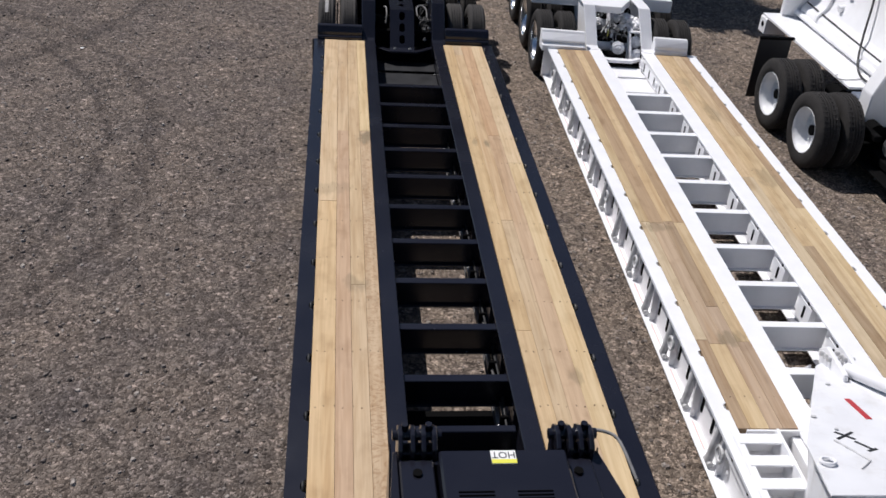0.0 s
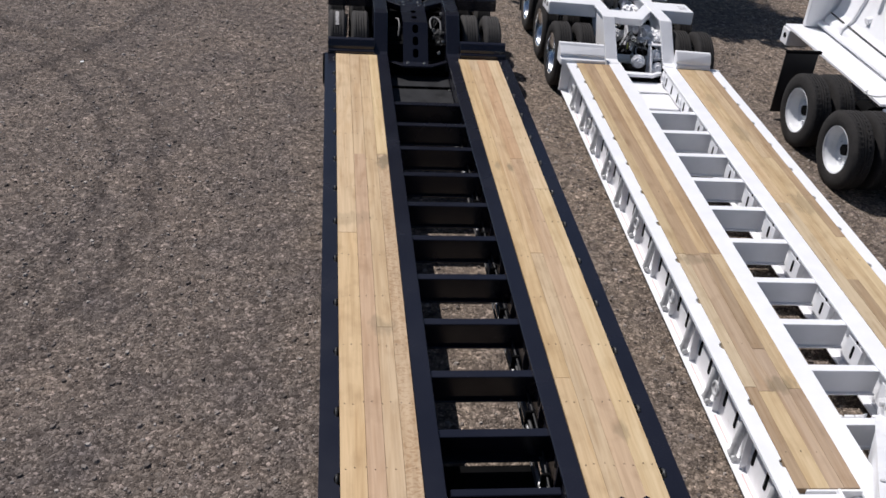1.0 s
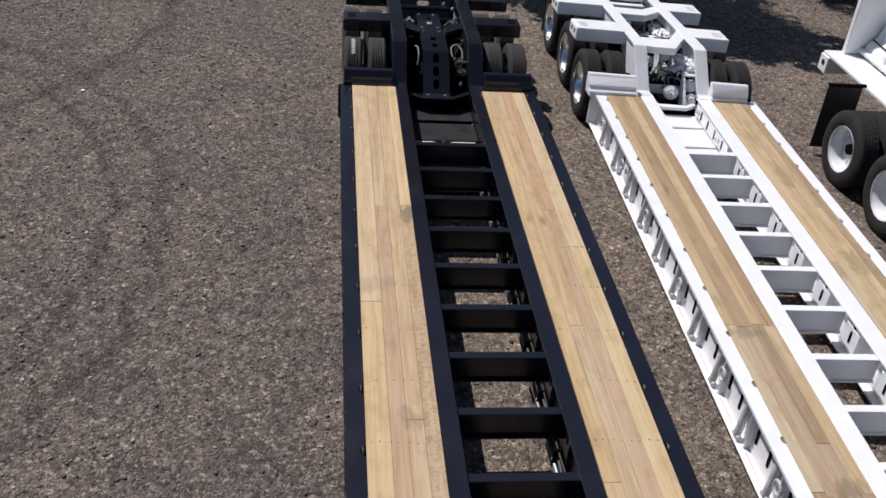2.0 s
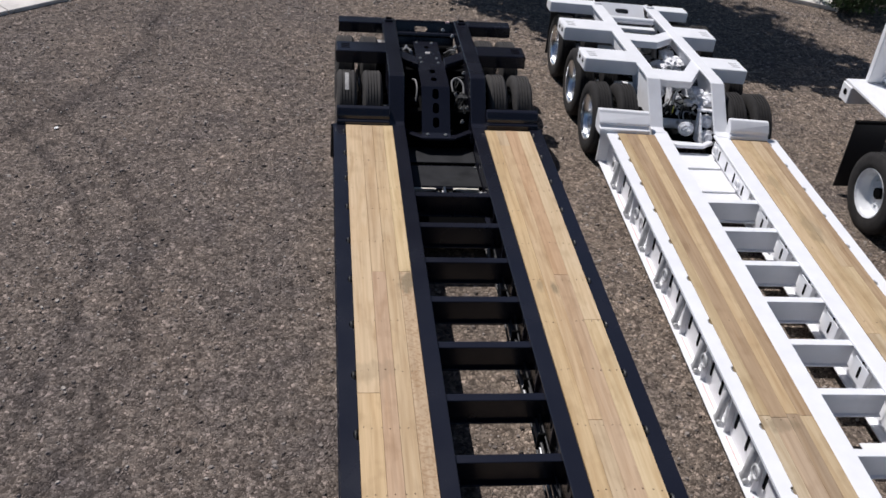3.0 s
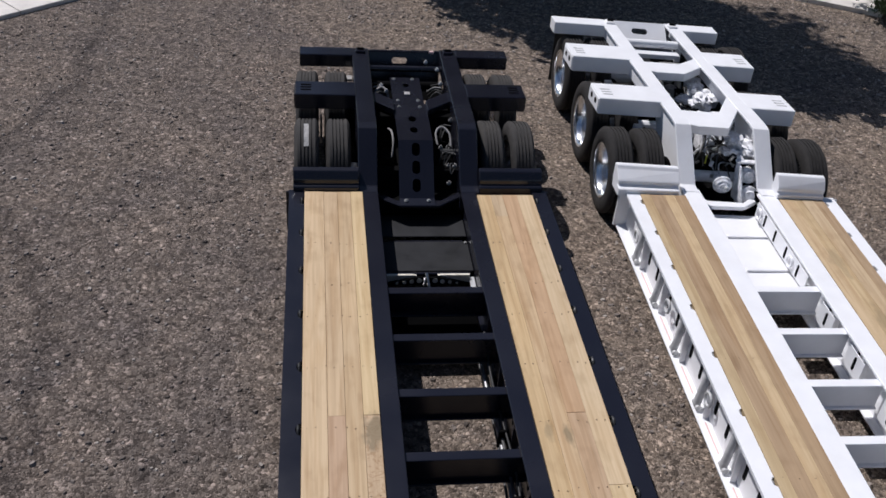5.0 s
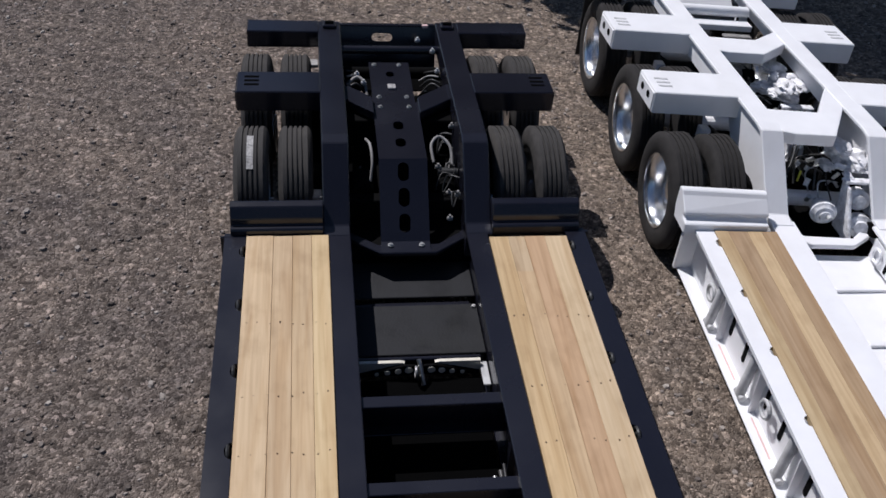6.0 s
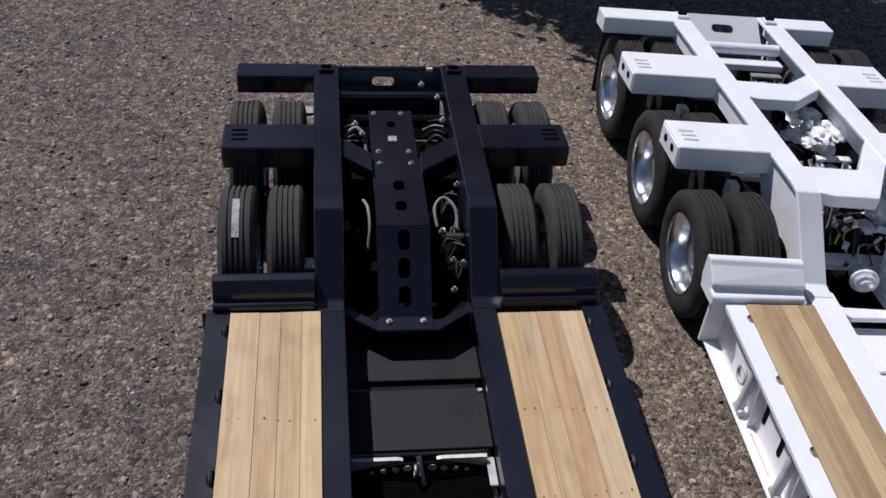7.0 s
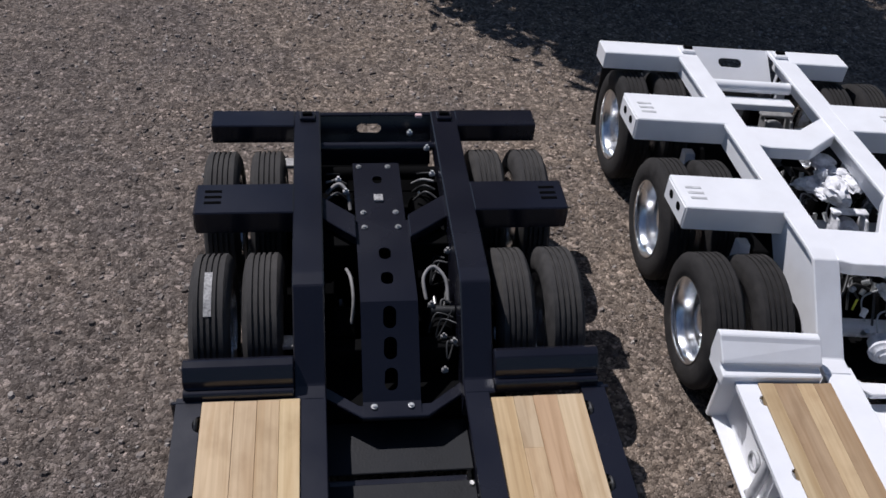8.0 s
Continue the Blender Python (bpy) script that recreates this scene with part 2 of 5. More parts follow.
BLACK = material("black_paint", (0.0095, 0.0098, 0.0160), 0.24, spec=0.56, vary=0.06, scale=1.5, bump=0.012, bump_scale=14, dirt=(0.008, 0.0075, 0.009), dirt_scale=9, dirt_amount=0.10)
# near-black with deep shade put into the colour, mainly for sheets under the frame
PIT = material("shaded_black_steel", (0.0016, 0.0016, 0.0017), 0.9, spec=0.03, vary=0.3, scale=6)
WHITE = material("white_paint", (0.84, 0.84, 0.85), 0.36, vary=0.03, scale=5, bump=0.04, bump_scale=22, dirt=(0.70, 0.68, 0.66), dirt_scale=4, dirt_amount=0.25)
# the white paint with the neck plate's weaker light put into its colour, plus dirt
WHITE_SHADED = material("shaded_dirty_white_paint", (0.70, 0.705, 0.72), 0.5, vary=0.05, scale=4, bump=0.06, bump_scale=18, dirt=(0.50, 0.48, 0.45), dirt_scale=6, dirt_amount=0.5)
RUBBER_DUSTY = material("dusty_tyre_rubber", (0.028, 0.026, 0.025), 0.9, spec=0.25, vary=0.3, scale=14, bump=0.3, bump_scale=120, dirt=(0.055, 0.05, 0.046), dirt_scale=6, dirt_amount=0.5)
RUBBER = material("tyre_rubber", (0.045, 0.042, 0.040), 0.85, spec=0.3, vary=0.3, scale=14, bump=0.3, bump_scale=120, dirt=(0.085, 0.078, 0.07), dirt_scale=6, dirt_amount=0.45)
ALLOY = material("polished_aluminium", (0.86, 0.87, 0.88), 0.22, metal=1.0, vary=0.06, scale=20, dirt=(0.5, 0.49, 0.47), dirt_scale=8, dirt_amount=0.2)
STEEL = material("bare_steel", (0.42, 0.42, 0.42), 0.45, metal=0.9, vary=0.2, scale=18, bump=0.1)
ZINC = material("zinc_bolt", (0.62, 0.62, 0.6), 0.35, metal=1.0, vary=0.1, scale=30)
# black running gear, and the shade of slots, holes and pockets put into colour
DARK = material("undercarriage_black_and_shade", (0.004, 0.004, 0.0042), 0.85, spec=0.05, vary=0.4, scale=9, bump=0.2, dirt=(0.006, 0.0055, 0.005), dirt_scale=6, dirt_amount=0.3)
GREY = material("grey_casting", (0.50, 0.50, 0.50), 0.55, vary=0.2, scale=14, bump=0.3, bump_scale=40)
RIMWHITE = material("white_wheel_paint", (0.74, 0.75, 0.76), 0.4, vary=0.05, scale=9, dirt=(0.4, 0.38, 0.36), dirt_scale=6, dirt_amount=0.35)
HOSE = material("hose_rubber", (0.018, 0.018, 0.018), 0.5, vary=0.2, scale=20)
CABLE = material("grey_cable", (0.06, 0.058, 0.056), 0.5, vary=0.3, scale=20)
STAINS_A = ((-0.625, -3.22, 0.07, 0.13, 0.75), (0.79, -3.32, 0.035, 0.09, 0.7), (0.66, -3.28, 0.03, 0.07, 0.45), (0.98, -7.55, 0.06, 0.08, 0.4), (-0.78, -6.28, 0.10, 0.12, 0.4), (-1.0, -4.5, 0.2, 0.12, 0.25))
WOOD_A = wood_material("new_oak_plank", (0.565, 0.415, 0.245), (0.450, 0.315, 0.175), 0.09, STAINS_A)
WOOD_PINK = wood_material("pinkish_oak_plank", (0.500, 0.345, 0.215), (0.395, 0.262, 0.155), 0.08, STAINS_A)
WOOD_WAVY = wood_material("curly_oak_plank", (0.545, 0.400, 0.250), (0.44, 0.31, 0.185), 0.06, STAINS_A, wavy=0.6)
WOOD_PALE = wood_material("pale_oak_plank", (0.615, 0.475, 0.290), (0.515, 0.38, 0.215), 0.05, STAINS_A)
STAINS_B = ((-0.68, -7.08, 0.10, 0.09, 0.6), (-0.86, -5.2, 0.12, 0.07, 0.5), (0.8, -4.0, 0.10, 0.2, 0.4), (0.72, -2.2, 0.07, 0.25, 0.4), (0.66, -1.2, 0.06, 0.2, 0.35))
WOOD_B = wood_material("weathered_plank", (0.555, 0.430, 0.272), (0.455, 0.338, 0.20), 0.12, STAINS_B)
WOOD_BROWN = wood_material("brown_weathered_plank", (0.43, 0.312, 0.198), (0.335, 0.235, 0.145), 0.12, STAINS_B)
NAIL = material("nail_head", (0.22, 0.16, 0.10), 0.6, metal=0.4, vary=0.3, scale=30)
GRAVEL = gravel_material()
STONE = stone_material()
CONCRETE = material("concrete", (0.67, 0.63, 0.58), 0.9, vary=0.12, scale=3, bump=0.3, bump_scale=50, dirt=(0.30, 0.27, 0.24), dirt_scale=2.2, dirt_amount=0.55)
LEAF = material("leaf", (0.05, 0.085, 0.025), 0.6, vary=0.35, scale=5)
BARK = material("bark", (0.10, 0.075, 0.055), 0.95, vary=0.4, scale=12, bump=0.8, bump_scale=25)
YELLOW = material("yellow_sticker", (0.75, 0.72, 0.08), 0.5)
CREAM = material("cream_plastic", (0.70, 0.66, 0.56), 0.5, vary=0.1, scale=20)
PAPER = material("white_sticker", (0.82, 0.82, 0.80), 0.5, vary=0.03, scale=30)
RED = material("red_reflector", (0.45, 0.015, 0.015), 0.3, coat=0.5)
PINK = material("pale_red_strip", (0.72, 0.50, 0.48), 0.45)
OVERSPRAY = material("overspray_white", (0.80, 0.80, 0.82), 0.55, vary=0.3, scale=16, bump=0.9, bump_scale=26, dirt=(0.07, 0.066, 0.062), dirt_scale=13, dirt_amount=0.5)
DULL = material("dull_grey_hose", (0.24, 0.235, 0.23), 0.6, vary=0.25, scale=20)
LABEL = material("printed_label", (0.33, 0.32, 0.31), 0.6, vary=0.5, scale=60)
INK = material("black_ink", (0.015, 0.015, 0.017), 0.5)
SLATE = material("dark_sheet", (0.016, 0.0165, 0.0185), 0.6, spec=0.25, vary=0.3, scale=5, bump=0.15, dirt=(0.020, 0.020, 0.018), dirt_scale=3, dirt_amount=0.5)


# ---- building helpers ----
def link(name, bm, mat, parent=None, label=""):
    me = bpy.data.meshes.new(name)
    bm.normal_update()
    bm.to_mesh(me)
    bm.free()
    me.materials.append(mat)
    ob = new(name, me)
    if parent:
        ob.parent = parent
    return tagged(ob, label)


def part(name, bm, mat, parent, label=""):
    """One mesh object under a thing or a part, in its parent's own space."""
    return link(name, bm, mat, parent, label)


def thing(name, m, label, category, group="", kind=""):
    ob = new(name)
    ob.empty_display_size = 0.2
    ob.matrix_basis = m
    return tagged(ob, label, category, group, kind)


def smooth(ob, angle=40):
    me = ob.data
    me.polygons.foreach_set("use_smooth", [True] * len(me.polygons))
    me.set_sharp_from_angle(angle=radians(angle))
    return ob


def box(x0, x1, y0, y1, z0, z1, bevel=0.006, bm=None, m=None):
    """A box with softened edges, added to bm."""
    add = bm is None
    bm = bm or bmesh.new()
    t = bmesh.new()
    bmesh.ops.create_cube(t, size=1)
    for v in t.verts:
        v.co = Vector(((x0 + x1) / 2 + v.co.x * (x1 - x0), (y0 + y1) / 2 + v.co.y * (y1 - y0), (z0 + z1) / 2 + v.co.z * (z1 - z0)))
    if bevel:
        bevel = min(bevel, 0.3 * min(abs(x1 - x0), abs(y1 - y0), abs(z1 - z0)))
        bmesh.ops.bevel(t, geom=t.edges[:], offset=bevel, segments=1, affect="EDGES")
    if m:
        t.transform(m)
    join(bm, t)
    return bm


def join(bm, other):
    me = bpy.data.meshes.new("t")
    other.to_mesh(me)
    other.free()
    bm.from_mesh(me)
    bpy.data.meshes.remove(me)


def prism(points, axis, lo, hi, bevel=0.005, bm=None):
    """An outline of (a, b) drawn out along an axis: x takes (y, z), y takes (x, z), z takes (x, y)."""
    bm = bm or bmesh.new()
    t = bmesh.new()

    def at(p, d):
        a, b = p
        return {"x": (d, a, b), "y": (a, d, b), "z": (a, b, d)}[axis]

    v0 = [t.verts.new(at(p, lo)) for p in points]
    v1 = [t.verts.new(at(p, hi)) for p in points]
    t.faces.new(v0)
    t.faces.new(v1[::-1])
    k = len(points)
    for i in range(k):
        t.faces.new((v0[i], v1[i], v1[(i + 1) % k], v0[(i + 1) % k]))
    bmesh.ops.recalc_face_normals(t, faces=t.faces[:])
    if bevel:
        bmesh.ops.bevel(t, geom=t.edges[:], offset=bevel, segments=1, affect="EDGES", clamp_overlap=True)
    join(bm, t)
    return bm


def rod(a, b, r, sides=12, bm=None, r2=None):
    bm = bm or bmesh.new()
    a, b = Vector(a), Vector(b)
    t = bmesh.new()
    bmesh.ops.create_cone(t, cap_ends=True, segments=sides, radius1=r, radius2=r if r2 is None else r2, depth=(b - a).length)
    t.transform(Matrix.Translation((a + b) / 2) @ (b - a).to_track_quat("Z", "Y").to_matrix().to_4x4())
    join(bm, t)
    return bm


def tube(points, r, sides=8, bm=None, steps=6):
    """A hose along a smooth line through the points."""
    bm = bm or bmesh.new()
    pts = [Vector(p) for p in points]
    line = []
    for i in range(len(pts) - 1):
        p0, p1, p2, p3 = pts[max(i - 1, 0)], pts[i], pts[i + 1], pts[min(i + 2, len(pts) - 1)]
        for k in range(steps):
            u = k / steps
            line.append(0.5 * (2 * p1 + (p2 - p0) * u + (2 * p0 - 5 * p1 + 4 * p2 - p3) * u * u + (3 * p1 - p0 - 3 * p2 + p3) * u ** 3))
    line.append(pts[-1])
    rings = []
    for i, p in enumerate(line):
        d = (line[min(i + 1, len(line) - 1)] - line[max(i - 1, 0)]).normalized()
        q = d.to_track_quat("Z", "Y")
        rings.append([bm.verts.new(p + q @ Vector((r * math.cos(a), r * math.sin(a), 0))) for a in (2 * math.pi * k / sides for k in range(sides))])
    for a, b in zip(rings, rings[1:]):
        for k in range(sides):
            bm.faces.new((a[k], a[(k + 1) % sides], b[(k + 1) % sides], b[k]))
    bm.faces.new(rings[0][::-1])
    bm.faces.new(rings[-1])
    return bm


def turned(profile, sides=40, bm=None, cap=True):
    """A profile of (radius, x) turned round the x axis."""
    bm = bm or bmesh.new()
    rings = []
    for r, x in profile:
        rings.append([bm.verts.new((x, r * math.cos(a), r * math.sin(a))) for a in (2 * math.pi * k / sides for k in range(sides))])
    for a, b in zip(rings, rings[1:]):
        for k in range(sides):
            bm.faces.new((a[k], a[(k + 1) % sides], b[(k + 1) % sides], b[k]))
    for ring in (rings[0], rings[-1]) if cap else ():
        bm.faces.new(ring)
    bmesh.ops.recalc_face_normals(bm, faces=bm.faces[:])
    return bm


def slab(w, h, depth, holes=(), bm=None, m=None):
    """A plate w by h in the xy plane, depth thick, pierced by holes: (x, y, half_length, radius) slots along y."""
    t = bmesh.new()
    ring = [t.verts.new((x, y, 0)) for x, y in ((-w / 2, -h / 2), (w / 2, -h / 2), (w / 2, h / 2), (-w / 2, h / 2))]
    edges = [t.edges.new((ring[i], ring[(i + 1) % 4])) for i in range(4)]
    for x, y, half, rad in holes:
        loop = []
        for i in range(16):
            a = math.pi * 2 * i / 16
            loop.append(t.verts.new((x + rad * math.cos(a), y + rad * math.sin(a) + math.copysign(half, math.sin(a + 0.01)), 0)))
        edges += [t.edges.new((loop[i], loop[(i + 1) % 16])) for i in range(16)]
    bmesh.ops.triangle_fill(t, use_beauty=True, edges=edges)
    ret = bmesh.ops.extrude_face_region(t, geom=t.faces[:])
    for v in ret["geom"]:
        if isinstance(v, bmesh.types.BMVert):
            v.co.z -= depth
    bmesh.ops.recalc_face_normals(t, faces=t.faces[:])
    if m:
        t.transform(m)
    if bm is None:
        return t
    join(bm, t)
    return bm


# ---- ground and distance ----
def ground():
    bm = bmesh.new()
    bmesh.ops.create_grid(bm, x_segments=2, y_segments=2, size=400)
    tagged(link("ground", bm, GRAVEL), "loose grey-brown gravel yard with faint tyre tracks", "ground", kind="structure")


def loose_stones():
    """Pebbles over the nearer yard, thick in drifts and thin where tyres have rolled."""
    rng = random.Random(5)
    verts, faces = [], []
    placed = 0
    while placed < 21000:
        x, y = rng.uniform(-9.5, 8.8), rng.uniform(-11, 9)
        if y < -3 and rng.random() < 0.25:
            continue
        if noise.noise(Vector((x * 0.9, y * 0.9, 0))) + 0.6 * noise.noise(Vector((x * 3, y * 3, 4))) < rng.uniform(-0.9, 0.5):
            continue
        placed += 1
        r = rng.choice((0.008, 0.010, 0.012, 0.014, 0.017, 0.021)) * rng.uniform(0.8, 1.25)
        k = len(verts)
        a0 = rng.uniform(0, 6)
        long, turn = rng.uniform(1.0, 1.5), rng.uniform(0, 3.14)
        c, s = math.cos(turn), math.sin(turn)
        for high, lo, hi in ((-0.002, 0.8, 1.25), (r * rng.uniform(0.5, 0.9), 0.45, 0.85)):
            for j in range(6):
                a = a0 + j * 1.047
                q = r * rng.uniform(lo, hi)
                u, v = q * long * math.cos(a), q * math.sin(a)
                verts.append((x + u * c - v * s, y + u * s + v * c, high + (0 if high < 0 else rng.uniform(-0.2, 0.2) * r)))
        for j in range(6):
            faces.append((k + j, k + (j + 1) % 6, k + 6 + (j + 1) % 6, k + 6 + j))
        faces.append(tuple(k + 6 + j for j in range(6)))
    me = bpy.data.meshes.new("loose_stones")
    me.from_pydata(verts, [], faces)
    me.materials.append(STONE)
    tagged(new("loose_stones", me), "scattered loose stones lying on the gravel", "gravel", kind="stuff")


def strip(name, a, b, width, height, label):
    """A straight concrete band from a to b, with scored joints as separate slabs."""
    a, b = Vector(a), Vector(b)
    d = (b - a).normalized()
    side = Vector((-d.y, d.x))
    root = thing(name, Matrix.Identity(4), label, "pavement", kind="structure")
    length, step, i = (b - a).length, 1.5, 0
    while i * step < length:
        p, q = a + d * (i * step + 0.006), a + d * min(length, (i + 1) * step - 0.006)
        pts = [p, q, q + side * width, p + side * width]
        part("slab", prism([(v.x, v.y) for v in pts], "z", -0.05, height, 0.008), CONCRETE, root)
        i += 1


# ---- wheels ----
def groove_profile(r, half, depth, n):
    """Tread between two shoulders, with n grooves round it."""
    out = []
    w = 2 * half * 0.80
    x = half * 0.80
    out.append((r - 0.018, half * 0.96))
    out.append((r, x))
    pitch = w / (n + 1)
    for i in range(n):
        c = x - pitch * (i + 1)
        out += [(r, c + 0.0085), (r - depth, c + 0.007), (r - depth, c - 0.007), (r, c - 0.0085)]
    out.append((r, -x))
    out.append((r - 0.018, -half * 0.96))
    return out


def wheel_meshes(r, rim_mat, hub_mat, lugs=False, half=0.106, dome=True, rubber=None):
    rim = [(0.292, half + 0.002), (0.303, half + 0.006), (0.303, half - 0.006), (0.287, half - 0.012), (0.268, half - 0.035), (0.258, 0.02), (0.246, -0.028), (0.200, -0.052), (0.150, -0.048), (0.140, -0.040), (0.05, -0.040),
           (0.05, -0.09), (0.24, -0.09), (0.28, -half), (0.303, -half + 0.004), (0.292, -half - 0.004)][:11]
    bm = turned(rim + [(0.05, -0.075), (0.25, -0.075), (0.285, -half), (0.303, -half)], 44, cap=False)
    for i in range(10):
        a = 2 * math.pi * i / 10
        rod((-0.05, 0.185 * math.cos(a), 0.185 * math.sin(a)), (-0.022, 0.185 * math.cos(a), 0.185 * math.sin(a)), 0.016, 6, bm)
    wheel = bpy.data.meshes.new("wheel")
    bm.normal_update()
    bm.to_mesh(wheel)
    bm.free()
    wheel.materials.append(rim_mat)
    prof = [(0.296, half - 0.012), (0.315, half + 0.004), (0.345, half + 0.013), (0.39, half + 0.016), (0.43, half + 0.008)] + groove_profile(r, half, 0.013, 4) + [(0.43, -half - 0.008), (0.39, -half - 0.016), (0.345, -half - 0.013), (0.315, -half - 0.004), (0.296, -half + 0.012)]
    bm = bmesh.new()
    rings = []
    for q, x in prof:
        rings.append([bm.verts.new((x, q * math.cos(a), q * math.sin(a))) for a in (2 * math.pi * k / 56 for k in range(56))])
    for a, b in zip(rings, rings[1:] + rings[:1]):
        for k in range(56):
            bm.faces.new((a[k], a[(k + 1) % 56], b[(k + 1) % 56], b[k]))
    if lugs:
        for i in range(46):
            a = 2 * math.pi * i / 46
            for s in (1, -1):
                box(s * half * 0.55 - 0.04, s * half * 0.55 + 0.04, -0.013, 0.013, r - 0.008, r + 0.0015, 0.002, bm, Matrix.Rotation(a + (0.07 if s > 0 else 0), 4, "X"))
    bmesh.ops.recalc_face_normals(bm, faces=bm.faces[:])
    tyre = bpy.data.meshes.new("tyre")
    bm.to_mesh(tyre)
    bm.free()
    tyre.materials.append(rubber or RUBBER)
    bm = turned([(0.135, -0.05), (0.128, -0.02), (0.112, 0.005), (0.09, 0.02), (0.06, 0.028), (0.02, 0.03)] if dome else [(0.06, -0.05), (0.058, -0.015), (0.045, -0.005), (0.01, -0.002)], 28)
    hub = bpy.data.meshes.new("hub")
    bm.normal_update()
    bm.to_mesh(hub)
    bm.free()
    hub.materials.append(hub_mat)
    for me, angle in ((wheel, 35), (tyre, 40), (hub, 35)):
        me.polygons.foreach_set("use_smooth", [True] * len(me.polygons))
        me.set_sharp_from_angle(angle=radians(angle))
    return wheel, tyre, hub


def add_wheel(parent, meshes, x, y, z, face, label=""):
    """face: 1 where the dish looks to +x, -1 to -x."""
    w = new("wheel", meshes[0])
    w.parent = parent
    w.matrix_basis = pose(x, y, z, random.uniform(0, 360), 0, 0 if face > 0 else 180)
    tagged(w, label)
    for name, me in (("tyre", meshes[1]), ("hub", meshes[2])):
        o = new(name, me)
        o.parent = w


# ---- trailers ----
def plank_run(root, x0, x1, boards, y_end, seed, y_start):
    """Planks side by side; each board gives its share of the width, its cuts and the wood of each length."""
    rng = random.Random(seed)
    x = x0
    total = sum(b[0] for b in boards)
    for share, cuts, woods in boards:
        w = (x1 - x0) * share / total
        ends = [y_end] + cuts + [y_start]
        for i, (a, b) in enumerate(zip(ends, ends[1:])):
            lift = rng.uniform(-0.002, 0.003)
            bm = box(x + rng.uniform(0.0004, 0.0014), x + w - 0.0006, b + 0.001, a - 0.001, 0.55, 0.603 + lift, 0.0018)
            part("plank", bm, woods[min(i, len(woods) - 1)], root)
        x += w


def nails(root, xs, ys, z):
    bm = bmesh.new()
    rng = random.Random(3)
    for y in ys:
        for x in xs:
            rod((x, y, z - 0.01), (x, y + rng.uniform(-0.02, 0.02), z + 0.001), 0.0055, 6, bm)
    tagged(part("nail_heads", bm, NAIL, root), kind="stuff")


def tie_ring(root, mat, x, y, s):
    """A folding tie ring in its pocket on the rail."""
    bm = ring(x + s * 0.010, y, 0.568 if mat is BLACK else 0.556, 0.046 if mat is BLACK else 0.034, 0.011)
    box(min(x, x + s * 0.02), max(x, x + s * 0.02), y - 0.012, y + 0.012, 0.545, 0.595 if mat is BLACK else 0.575, 0.004, bm)
    part("tie_ring", bm, HOSE if mat is BLACK else DULL, root)


def rail_plate(root, mat, s, hw, wo, rings, length, reach):
    """Top plate of the side rail, notched by round pockets along its inner edge."""
    lo, hi = -length, 0.03
    pts = [(hw, hi), (hw, lo), (wo, lo)]
    for y in sorted(rings):
        for k in range(9):
            a = -math.pi / 2 + math.pi * k / 8
            pts.append((wo + 0.001 + reach * math.cos(a), y + 1.4 * reach * math.sin(a)))
    pts.append((wo, hi))
    pts = [(s * x, y) for x, y in pts]
    if s < 0:
        pts = pts[::-1]
    part("side_rail", prism(pts, "z", 0.569, 0.597, 0), mat, root)


